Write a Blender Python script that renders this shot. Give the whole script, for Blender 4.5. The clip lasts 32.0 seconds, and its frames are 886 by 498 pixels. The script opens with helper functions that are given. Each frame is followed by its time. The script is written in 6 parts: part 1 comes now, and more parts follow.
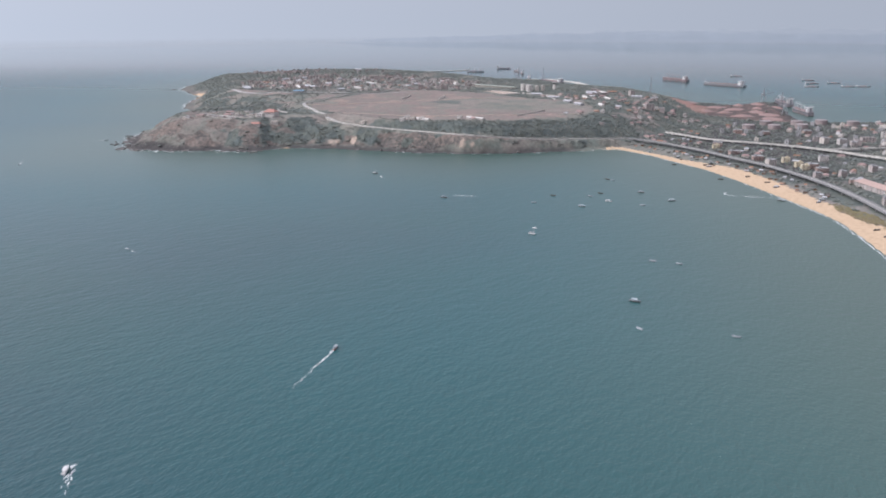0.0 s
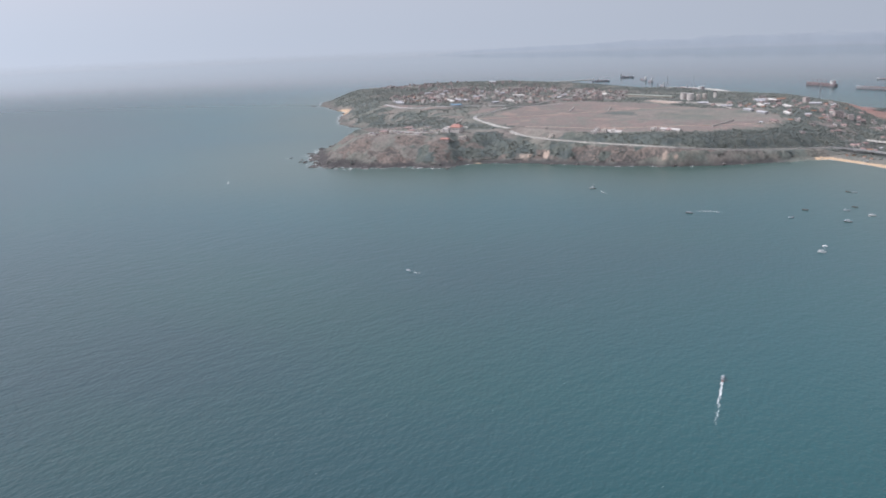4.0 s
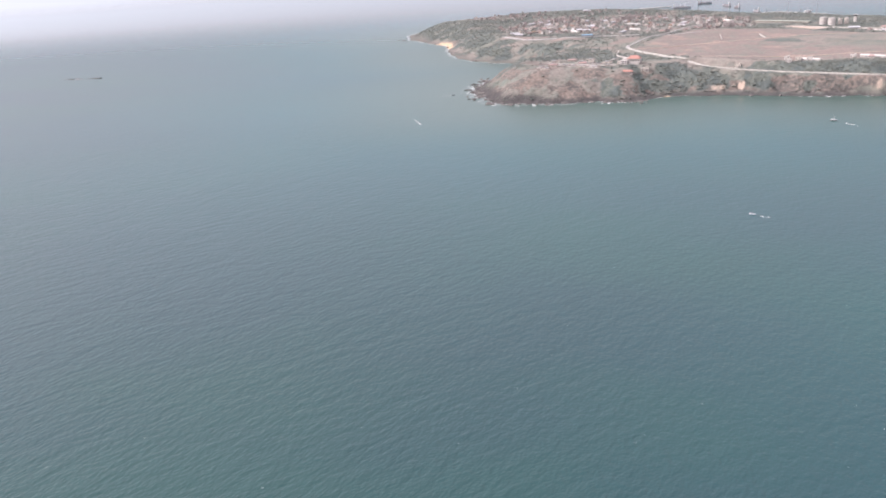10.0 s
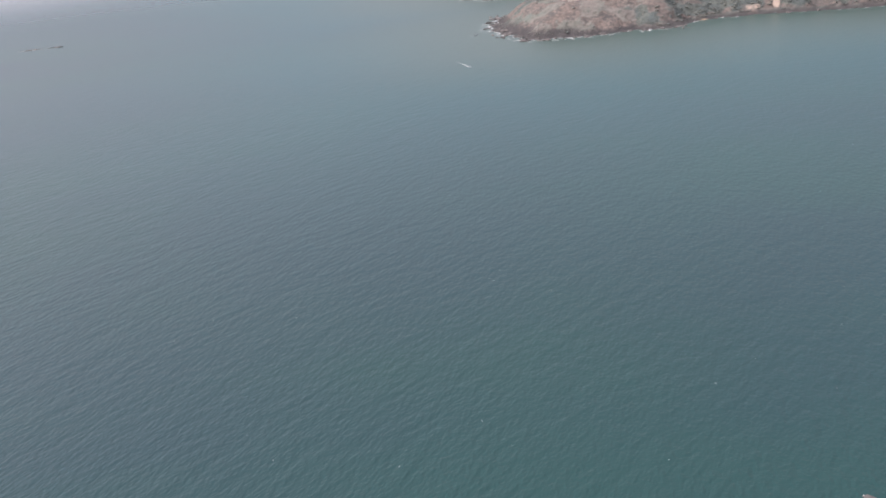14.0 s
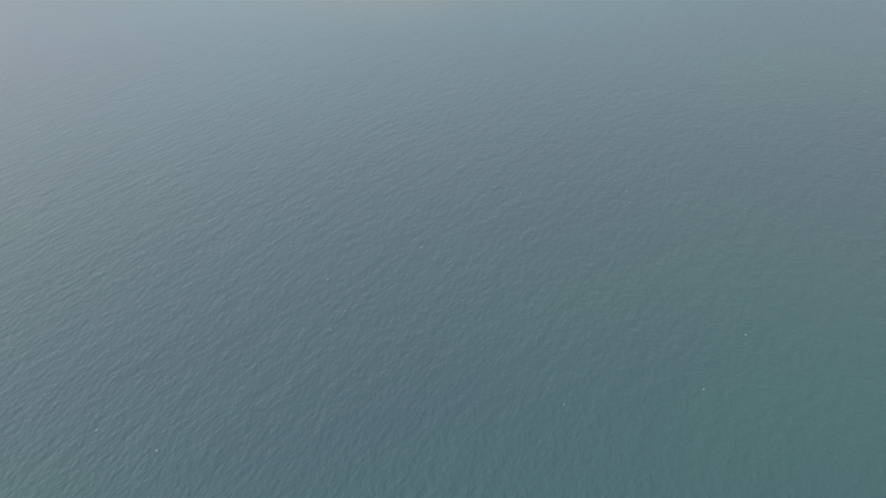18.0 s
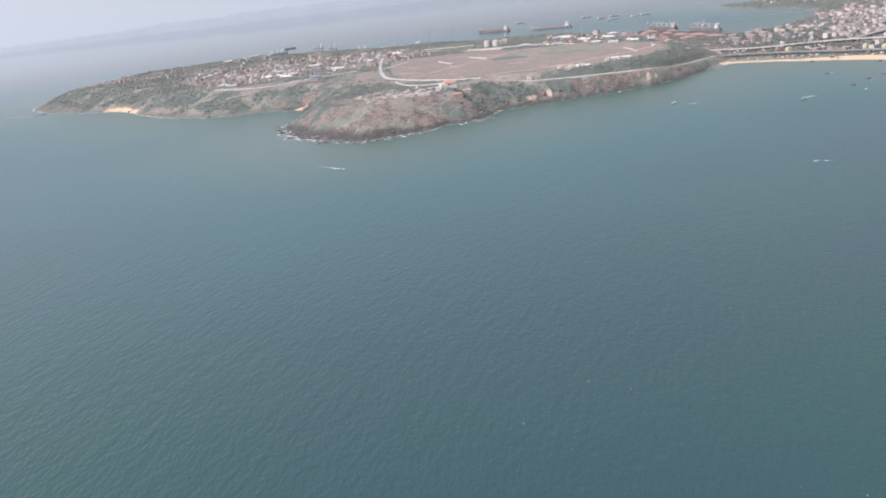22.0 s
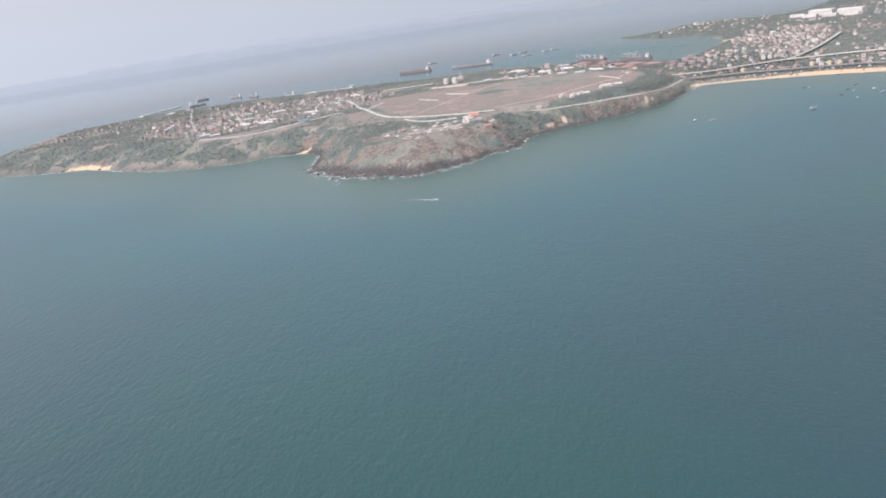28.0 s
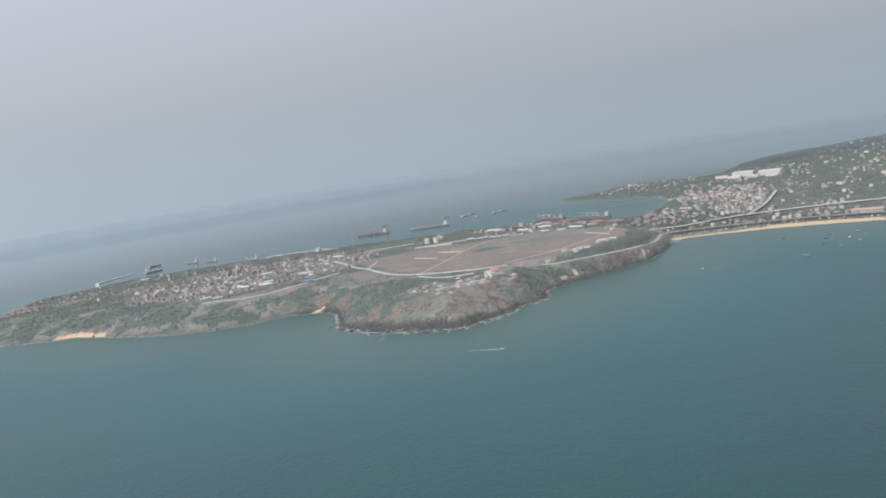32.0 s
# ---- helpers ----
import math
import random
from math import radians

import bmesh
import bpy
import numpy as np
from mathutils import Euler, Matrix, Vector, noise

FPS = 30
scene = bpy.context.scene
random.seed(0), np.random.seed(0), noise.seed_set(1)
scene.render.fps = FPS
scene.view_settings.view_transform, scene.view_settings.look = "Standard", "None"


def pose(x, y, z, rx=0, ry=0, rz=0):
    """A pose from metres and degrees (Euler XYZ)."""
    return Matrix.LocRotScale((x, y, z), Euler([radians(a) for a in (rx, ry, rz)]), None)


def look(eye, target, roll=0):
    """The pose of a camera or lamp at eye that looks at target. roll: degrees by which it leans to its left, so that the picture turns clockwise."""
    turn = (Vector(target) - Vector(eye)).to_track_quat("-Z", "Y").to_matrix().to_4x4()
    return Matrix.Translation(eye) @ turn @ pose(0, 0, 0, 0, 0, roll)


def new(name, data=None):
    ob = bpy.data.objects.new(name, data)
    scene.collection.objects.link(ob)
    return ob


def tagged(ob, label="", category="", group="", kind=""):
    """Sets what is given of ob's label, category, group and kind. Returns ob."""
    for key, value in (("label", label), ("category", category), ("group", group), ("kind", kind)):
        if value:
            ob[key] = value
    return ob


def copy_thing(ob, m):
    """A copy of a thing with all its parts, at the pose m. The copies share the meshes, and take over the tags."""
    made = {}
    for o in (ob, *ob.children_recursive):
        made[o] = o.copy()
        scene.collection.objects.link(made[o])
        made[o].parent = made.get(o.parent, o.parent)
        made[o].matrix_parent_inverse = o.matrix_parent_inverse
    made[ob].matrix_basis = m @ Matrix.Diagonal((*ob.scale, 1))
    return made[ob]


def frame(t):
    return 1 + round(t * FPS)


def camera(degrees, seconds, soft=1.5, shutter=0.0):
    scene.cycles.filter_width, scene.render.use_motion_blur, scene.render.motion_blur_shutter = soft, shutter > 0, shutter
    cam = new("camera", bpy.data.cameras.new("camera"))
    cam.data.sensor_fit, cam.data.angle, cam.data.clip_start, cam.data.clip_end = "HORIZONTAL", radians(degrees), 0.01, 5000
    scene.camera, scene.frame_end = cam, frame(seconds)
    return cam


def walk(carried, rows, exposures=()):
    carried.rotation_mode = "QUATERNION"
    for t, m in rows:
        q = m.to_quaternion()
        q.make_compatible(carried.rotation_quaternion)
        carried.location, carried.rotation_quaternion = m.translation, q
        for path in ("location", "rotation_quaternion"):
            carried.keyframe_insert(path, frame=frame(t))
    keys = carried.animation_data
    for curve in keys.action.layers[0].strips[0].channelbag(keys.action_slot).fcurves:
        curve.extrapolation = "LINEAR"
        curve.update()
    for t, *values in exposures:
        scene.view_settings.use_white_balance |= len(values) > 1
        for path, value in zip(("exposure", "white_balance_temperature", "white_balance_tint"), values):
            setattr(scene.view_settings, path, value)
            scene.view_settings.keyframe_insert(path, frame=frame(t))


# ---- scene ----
ROWS = [  # seconds, eye, heading, tilt, lean
    (0, 627.38, -487.10, 119.59, -32.18, -15.62, -0.47),
    (0.5, 614.77, -493.57, 120.17, -33.03, -15.76, -1.50),
    (1, 602.16, -500.03, 120.75, -33.29, -15.87, -1.54),
    (1.5, 589.57, -506.48, 121.31, -35.64, -15.95, -1.81),
    (2, 576.97, -512.91, 121.85, -36.45, -15.89, -2.07),
    (2.5, 564.39, -519.33, 122.37, -37.01, -15.97, -2.09),
    (3, 551.80, -525.73, 122.86, -37.74, -15.71, -2.18),
    (3.5, 539.20, -532.11, 123.34, -37.50, -15.01, -2.20),
    (5.5, 488.46, -557.66, 125.04, -37.54, -14.63, -2.28),
    (6, 475.60, -564.11, 125.43, -37.53, -14.78, -2.23),
    (6.5, 462.65, -570.60, 125.82, -37.76, -14.86, -2.37),
    (7, 449.60, -577.10, 126.20, -38.15, -15.08, -2.32),
    (7.5, 436.46, -583.61, 126.57, -37.99, -15.45, -2.57),
    (8, 423.22, -590.11, 126.93, -38.12, -17.54, -2.92),
    (8.5, 409.89, -596.57, 127.28, -38.51, -21.21, -3.37),
    (9, 396.46, -603.00, 127.63, -38.28, -22.97, -3.43),
    (9.5, 382.96, -609.35, 127.96, -38.10, -24.39, -3.67),
    (9.7, 377.53, -611.87, 128.09, -37.92, -22.67, -3.36),
    (10, 369.38, -615.62, 128.27, -37.62, -19.24, -3.50),
    (10.5, 355.75, -621.78, 128.58, -36.18, -17.97, -4.37),
    (11, 342.08, -627.80, 128.88, -34.50, -18.32, -4.53),
    (11.5, 328.39, -633.65, 129.16, -34.26, -18.59, -4.94),
    (12, 314.69, -639.33, 129.42, -33.89, -18.79, -5.26),
    (12.5, 300.97, -644.82, 129.68, -33.08, -19.35, -5.54),
    (13, 287.23, -650.12, 129.92, -32.84, -20.34, -5.83),
    (13.5, 273.46, -655.23, 130.15, -32.64, -21.91, -6.49),
    (15.5, 217.84, -673.89, 131.01, -29.67, -25.98, -6.52),
    (16, 203.75, -678.11, 131.23, -28.26, -26.72, -6.44),
    (16.5, 189.57, -682.15, 131.48, -23.01, -27.53, -6.40),
    (17, 175.29, -686.00, 131.75, -20.63, -28.12, -6.39),
    (17.5, 160.90, -689.68, 132.07, -19.01, -28.23, -6.60),
    (18, 146.40, -693.17, 132.44, -17.64, -28.59, -6.60),
    (18.5, 131.77, -696.48, 132.87, -16.84, -29.17, -6.60),
    (19, 117.02, -699.59, 133.37, -15.27, -29.99, -6.60),
    (19.5, 102.14, -702.52, 133.93, -7.60, -28.07, -6.34),
    (19.7, 96.15, -703.63, 134.18, -5.97, -23.52, -7.22),
    (20, 87.13, -705.25, 134.58, -4.52, -19.47, -6.35),
    (20.5, 71.99, -707.78, 135.31, -3.54, -18.48, -5.59),
    (21, 56.71, -710.10, 136.12, -2.63, -18.29, -5.75),
    (21.5, 41.29, -712.21, 137.02, -1.96, -18.49, -6.17),
    (22, 25.74, -714.10, 138.00, -1.12, -18.55, -6.62),
    (22.5, 10.05, -715.74, 139.05, 2.15, -18.58, -5.72),
    (23, -5.77, -717.12, 140.16, 4.31, -16.24, -5.75),
    (23.5, -21.73, -718.24, 141.34, 5.06, -16.31, -5.91),
    (24, -37.82, -719.09, 142.57, 5.64, -16.21, -5.95),
    (24.5, -54.02, -719.67, 143.86, 6.24, -16.18, -6.31),
    (26.5, -119.78, -719.34, 149.68, 8.85, -16.37, -7.89),
    (27, -136.40, -718.62, 151.30, 9.27, -16.43, -8.11),
    (27.5, -153.08, -717.68, 152.99, 9.77, -16.73, -8.22),
    (28, -169.81, -716.55, 154.75, 10.11, -16.95, -8.48),
    (28.5, -186.60, -715.25, 156.57, 10.92, -17.12, -8.68),
    (29, -203.44, -713.80, 158.46, 12.34, -17.22, -8.58),
    (29.5, -220.32, -712.23, 160.42, 13.12, -17.02, -8.65),
    (30, -237.25, -710.55, 162.44, 14.11, -15.23, -8.60),
    (30.5, -254.22, -708.79, 164.51, 15.50, -11.90, -8.65),
    (31, -271.22, -706.96, 166.62, 16.82, -11.15, -8.78),
    (31.5, -288.25, -705.08, 168.76, 17.84, -9.52, -8.89),
    (32, -305.30, -703.16, 170.92, 18.84, -6.97, -8.62),
]

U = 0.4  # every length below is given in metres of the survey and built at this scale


def seat(row):
    t, x, y, z, heading, tilt, lean = row
    return t, pose(x, y, z, 90 + tilt, 0, -heading) @ pose(0, 0, 0, 0, 0, lean)


cam = camera(56.2, 32.0, soft=1.85)
walk(cam, [seat(r) for r in ROWS], exposures=[(0, 0.26, 5900, 14), (6, 0.28, 5930, 13), (7, 0.28, 5930, 13), (8, 0.36, 6000, 17), (9, 0.68, 6380, 19), (10, 0.85, 6380, 20), (10.6, 0.66, 6350, 19), (11, 0.52, 6310, 18), (12, 0.52, 6310, 18), (13.5, 0.5, 6310, 19), (16, 0.98, 6610, 21), (18, 0.86, 6610, 22), (19.2, 1.14, 6650, 22), (20.2, 1.1, 6610, 21), (21, 0.72, 6220, 17), (22, 0.66, 6160, 15), (28, 0.66, 6140, 14), (29.8, 0.6, 6060, 11), (31, 0.48, 5970, 9), (32, 0.23, 5900, 5)])

# ---- sky and sun ----
SUN_AZ, SUN_EL = radians(-126), radians(38)
SUN_WAY = Vector((math.sin(SUN_AZ) * math.cos(SUN_EL), math.cos(SUN_AZ) * math.cos(SUN_EL), math.sin(SUN_EL)))
HAZE_LOW, HAZE_HIGH = (4.66, 4.88, 5.24, 1), (5.02, 4.86, 5.04, 1)  # bluish along the horizon, whiter above


def haze_light(tree, way):
    """The white haze of the sky in the direction given: brighter towards the sun and overhead, dimmer along the horizon."""
    n, l = tree.nodes, tree.links
    unit, dot, lobe, sep, rise, gain, out = (n.new("ShaderNode" + k) for k in ("VectorMath", "VectorMath", "Math", "SeparateXYZ", "MapRange", "Math", "VectorMath"))
    unit.operation, dot.operation, lobe.operation, gain.operation, out.operation = "NORMALIZE", "DOT_PRODUCT", "MULTIPLY_ADD", "MULTIPLY", "SCALE"
    dot.inputs[1].default_value = SUN_WAY
    lobe.inputs[1].default_value, lobe.inputs[2].default_value = 0.36, 1.07
    for k, v in enumerate((0.0, 0.5, 0.84, 1.35)):
        rise.inputs[k + 1].default_value = v
    high, tone = n.new("ShaderNodeMapRange"), n.new("ShaderNodeMix")
    high.inputs[1].default_value, high.inputs[2].default_value = -0.03, 0.05
    tone.data_type = "RGBA"
    tone.inputs[6].default_value, tone.inputs[7].default_value = HAZE_LOW, HAZE_HIGH
    l.new(sep.outputs["Z"], high.inputs[0])
    l.new(high.outputs[0], tone.inputs[0])
    l.new(tone.outputs[2], out.inputs[0])
    l.new(way, unit.inputs[0])
    l.new(unit.outputs[0], dot.inputs[0])
    near, glow, both = (n.new("ShaderNodeMath") for _ in range(3))
    near.operation, near.inputs[1].default_value = "MAXIMUM", 0.0
    glow.operation, glow.inputs[1].default_value = "POWER", 2.0
    both.operation, both.inputs[1].default_value = "MULTIPLY_ADD", 0.6  # the wide bright patch of haze round the sun
    l.new(dot.outputs["Value"], near.inputs[0])
    l.new(near.outputs[0], glow.inputs[0])
    l.new(glow.outputs[0], both.inputs[0])
    l.new(lobe.outputs[0], both.inputs[2])
    l.new(dot.outputs["Value"], lobe.inputs[0])
    l.new(unit.outputs[0], sep.inputs[0])
    l.new(sep.outputs["Z"], rise.inputs[0])
    l.new(both.outputs[0], gain.inputs[0])
    l.new(rise.outputs[0], gain.inputs[1])
    l.new(gain.outputs[0], out.inputs["Scale"])
    return out.outputs[0]


world = bpy.data.worlds.new("hazy_sky")
scene.world = world
world.use_nodes = True
wn, wl = world.node_tree.nodes, world.node_tree.links
wn.clear()
w_out, w_bg = wn.new("ShaderNodeOutputWorld"), wn.new("ShaderNodeBackground")
w_sky, w_tex = wn.new("ShaderNodeTexSky"), wn.new("ShaderNodeTexCoord")
w_max, w_mix = wn.new("ShaderNodeVectorMath"), wn.new("ShaderNodeMix")
w_sky.sky_type, w_sky.sun_disc = "NISHITA", False
w_sky.sun_elevation, w_sky.sun_rotation = SUN_EL, SUN_AZ
w_sky.air_density, w_sky.dust_density, w_sky.ozone_density, w_sky.altitude = 1.0, 7.0, 1.0, 100
w_max.operation = "MAXIMUM"
w_max.inputs[1].default_value = (-2, -2, 0.06)  # the haze below the horizon is as bright as on it
w_mix.data_type = "RGBA"
w_mix.inputs[0].default_value = 0.88  # thick white haze over the whole sky
wl.new(w_tex.outputs["Generated"], w_max.inputs[0])
wl.new(w_max.outputs[0], w_sky.inputs["Vector"])
wl.new(w_sky.outputs[0], w_mix.inputs[6])
wl.new(haze_light(world.node_tree, w_tex.outputs["Generated"]), w_mix.inputs[7])
wl.new(w_mix.outputs[2], w_bg.inputs[0])
wl.new(w_bg.outputs[0], w_out.inputs[0])
w_bg.inputs[1].default_value = 0.106

sun = new("sun", bpy.data.lights.new("sun", "SUN"))
sun.data.energy, sun.data.angle, sun.data.color = 2.6, radians(8), (1, 0.95, 0.87)
sun.matrix_world = look((0, 0, 900), Vector((0, 0, 900)) - SUN_WAY)


# ---- materials ----
def material(name, colour, rough=0.8, vary=0.15, size=20.0, second=None, bump=0.0, bump_size=4.0, metal=0.0, spread="object", islands=0.0, spec=0.4):
    """A surface of one paint or stuff: two scales of stain and grain, a fine relief, and a tone of its own for each piece."""
    m = bpy.data.materials.new(name)
    m.use_nodes = True
    n, l = m.node_tree.nodes, m.node_tree.links
    b = n["Principled BSDF"]
    b.inputs["Roughness"].default_value, b.inputs["Metallic"].default_value = rough, metal
    b.inputs["Specular IOR Level"].default_value = spec
    tex = n.new("ShaderNodeTexCoord")
    big, small = n.new("ShaderNodeTexNoise"), n.new("ShaderNodeTexNoise")
    big.inputs["Scale"].default_value, small.inputs["Scale"].default_value = 1 / (size * U), 6 / (size * U)
    big.inputs["Detail"].default_value, small.inputs["Detail"].default_value = 5, 3
    for t in (big, small):
        l.new(tex.outputs["Object"], t.inputs["Vector"])
    mix = n.new("ShaderNodeMix")
    mix.data_type = "RGBA"
    other = second or [c * (1 - vary * 2) for c in colour]
    mix.inputs[6].default_value, mix.inputs[7].default_value = (*colour, 1), (*other, 1)
    ramp = n.new("ShaderNodeMapRange")
    ramp.inputs[1].default_value, ramp.inputs[2].default_value = 0.38, 0.62
    l.new(big.outputs[0], ramp.inputs[0])
    l.new(ramp.outputs[0], mix.inputs[0])
    hsv = n.new("ShaderNodeHueSaturation")
    val = n.new("ShaderNodeMapRange")
    val.inputs[3].default_value, val.inputs[4].default_value = 1 - vary, 1 + vary
    l.new(small.outputs[0], val.inputs[0])
    tone = val.outputs[0]
    if islands:
        who = n.new("ShaderNodeNewGeometry") if spread == "island" else n.new("ShaderNodeObjectInfo")
        own = n.new("ShaderNodeMapRange")
        own.inputs[3].default_value, own.inputs[4].default_value = 1 - islands, 1 + islands
        l.new(who.outputs["Random Per Island" if spread == "island" else "Random"], own.inputs[0])
        mul = n.new("ShaderNodeMath")
        mul.operation = "MULTIPLY"
        l.new(tone, mul.inputs[0])
        l.new(own.outputs[0], mul.inputs[1])
        tone = mul.outputs[0]
    l.new(tone, hsv.inputs["Value"])
    l.new(mix.outputs[2], hsv.inputs["Color"])
    l.new(hsv.outputs[0], b.inputs["Base Color"])
    if bump:
        bn, bp = n.new("ShaderNodeTexNoise"), n.new("ShaderNodeBump")
        bn.inputs["Scale"].default_value, bn.inputs["Detail"].default_value = 1 / (bump_size * U), 4
        bp.inputs["Strength"].default_value, bp.inputs["Distance"].default_value = bump, bump_size * U * 0.3
        l.new(tex.outputs["Object"], bn.inputs["Vector"])
        l.new(bn.outputs[0], bp.inputs["Height"])
        l.new(bp.outputs[0], b.inputs["Normal"])
    return m


# limewash, cream plaster and tile red are dulled here to carry haze
M_WHITE = material("white_limewash", (0.50, 0.47, 0.445), 0.85, 0.1, 6, (0.38, 0.355, 0.335), islands=0.1)
M_CREAM = material("cream_plaster", (0.50, 0.45, 0.40), 0.9, 0.12, 6, (0.38, 0.35, 0.325), islands=0.12)
M_PINK = material("weathered_plaster", (0.385, 0.335, 0.315), 0.9, 0.14, 6, (0.30, 0.27, 0.26), islands=0.15)
M_GREYWALL = material("grey_concrete", (0.31, 0.305, 0.305), 0.9, 0.12, 6, (0.22, 0.22, 0.225), islands=0.12)
M_TILE = material("red_roof_tile", (0.285, 0.197, 0.182), 0.85, 0.18, 5, (0.225, 0.168, 0.16), islands=0.2)
M_OILTANK = material("rust_stained_tank_paint", (0.27, 0.225, 0.22), 0.7, 0.2, 9, (0.21, 0.175, 0.17), islands=0.15)
M_OCHRE = material("faded_orange_plaster", (0.34, 0.245, 0.215), 0.9, 0.14, 6, (0.29, 0.215, 0.19), islands=0.1)
M_OLDROOF = material("weathered_roof_screed", (0.30, 0.262, 0.248), 0.9, 0.14, 6, (0.235, 0.212, 0.205), islands=0.2)
M_SHEET = material("pale_roof_sheet", (0.47, 0.47, 0.49), 0.55, 0.12, 6, (0.33, 0.33, 0.34), islands=0.15)
M_BLUE_SHEET = material("blue_roof_sheet", (0.16, 0.30, 0.42), 0.55, 0.1, 6, islands=0.1)
M_PALEROOF = material("whitewashed_roof_sheet", (0.53, 0.505, 0.48), 0.7, 0.1, 8, (0.41, 0.39, 0.37), islands=0.1)
M_DIRT = material("pale_dirt_track", (0.40, 0.32, 0.265), 0.95, 0.12, 6, (0.30, 0.24, 0.20), bump=0.3, bump_size=2)
M_REDTILE = material("bright_red_roof_tile", (0.34, 0.19, 0.16), 0.85, 0.12, 5, (0.37, 0.18, 0.145))
M_RUST = material("rusty_roof_sheet", (0.30, 0.17, 0.11), 0.8, 0.15, 5, islands=0.2)
M_PANE = material("dark_window_glass", (0.03, 0.035, 0.04), 0.15, 0.1, 3, spec=0.5)
M_DOOR = material("brown_wood", (0.16, 0.09, 0.05), 0.7, 0.2, 2)
M_ROAD = material("worn_asphalt", (0.27, 0.26, 0.255), 0.9, 0.1, 12, (0.33, 0.31, 0.30), bump=0.2, bump_size=1)
M_CONCRETE = material("pale_concrete", (0.50, 0.48, 0.44), 0.9, 0.1, 8, (0.32, 0.31, 0.29), bump=0.2, bump_size=1)
M_DECK_CONCRETE = material("weathered_grey_concrete", (0.22, 0.22, 0.22), 0.9, 0.12, 8, (0.17, 0.17, 0.17), bump=0.2, bump_size=1)
M_ASPHALT = material("dark_asphalt", (0.18, 0.18, 0.188), 0.9, 0.1, 12, (0.22, 0.215, 0.21), bump=0.2, bump_size=1)
M_LINE = material("road_paint", (0.7, 0.7, 0.66), 0.8, 0.1, 4)
M_STEEL = material("grey_painted_steel", (0.30, 0.31, 0.33), 0.5, 0.1, 3, metal=0.3)
# these two hull paints are paled and greyed to stand for haze
M_HULL = material("haze_paled_hull_paint", (0.30, 0.315, 0.345), 0.5, 0.15, 8, (0.30, 0.285, 0.29))
M_REDHULL = material("red_brown_hull_paint", (0.27, 0.215, 0.222), 0.6, 0.2, 8)
M_DARKHULL = material("dark_hull_paint", (0.16, 0.165, 0.185), 0.5, 0.15, 8, (0.19, 0.17, 0.17))
M_DECK = material("red_oxide_deck", (0.265, 0.205, 0.20), 0.8, 0.2, 6)
M_SHIPWHITE = material("white_ship_paint", (0.58, 0.575, 0.57), 0.5, 0.08, 5)
M_WOODHULL = material("tarred_boat_planks", (0.13, 0.115, 0.105), 0.7, 0.25, 2, islands=0.35)
M_TARP = material("boat_awning", (0.42, 0.45, 0.48), 0.8, 0.15, 2, islands=0.35)
M_ORANGE = material("orange_boat_paint", (0.30, 0.13, 0.10), 0.6, 0.15, 2)
# distance haze is mixed into this leaf green, so it greys
M_LEAF = material("hazed_tree_leaves", (0.140, 0.157, 0.148), 0.9, 0.12, 60, (0.168, 0.174, 0.153), spread="island", islands=0.16, bump=0.3, bump_size=2, spec=0.1)
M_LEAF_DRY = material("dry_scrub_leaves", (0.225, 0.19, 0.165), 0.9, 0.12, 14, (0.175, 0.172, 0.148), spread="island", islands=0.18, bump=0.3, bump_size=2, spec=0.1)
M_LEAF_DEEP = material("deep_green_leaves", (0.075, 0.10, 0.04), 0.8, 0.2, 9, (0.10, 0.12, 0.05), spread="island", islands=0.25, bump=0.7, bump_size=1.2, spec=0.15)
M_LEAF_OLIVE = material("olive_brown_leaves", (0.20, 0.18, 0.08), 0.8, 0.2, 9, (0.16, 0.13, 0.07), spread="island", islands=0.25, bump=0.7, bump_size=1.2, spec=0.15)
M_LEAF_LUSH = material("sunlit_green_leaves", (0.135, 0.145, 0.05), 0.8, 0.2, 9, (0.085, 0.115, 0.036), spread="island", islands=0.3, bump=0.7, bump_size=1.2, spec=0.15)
M_ORE = material("red_iron_ore", (0.26, 0.17, 0.152), 0.95, 0.15, 20, (0.215, 0.155, 0.145), bump=0.4, bump_size=3)
M_ROCK = material("dark_wet_rock", (0.095, 0.09, 0.088), 0.75, 0.25, 5, (0.13, 0.115, 0.105), bump=0.8, bump_size=2, islands=0.3)
M_FOAM = material("white_sea_foam", (0.80, 0.82, 0.82), 0.9, 0.1, 4)
foam_nodes, foam_links = M_FOAM.node_tree.nodes, M_FOAM.node_tree.links
foam_noise, foam_range, foam_where = (foam_nodes.new(k) for k in ("ShaderNodeTexNoise", "ShaderNodeMapRange", "ShaderNodeTexCoord"))
foam_noise.inputs["Scale"].default_value = 1 / (1.6 * U)
foam_range.inputs[1].default_value, foam_range.inputs[2].default_value = 0.35, 0.65
foam_range.inputs[3].default_value, foam_range.inputs[4].default_value = 0.4, 1.0  # thin torn foam lets the water through
foam_links.new(foam_where.outputs["Object"], foam_noise.inputs["Vector"])
foam_links.new(foam_noise.outputs[0], foam_range.inputs[0])
foam_links.new(foam_range.outputs[0], foam_nodes["Principled BSDF"].inputs["Alpha"])


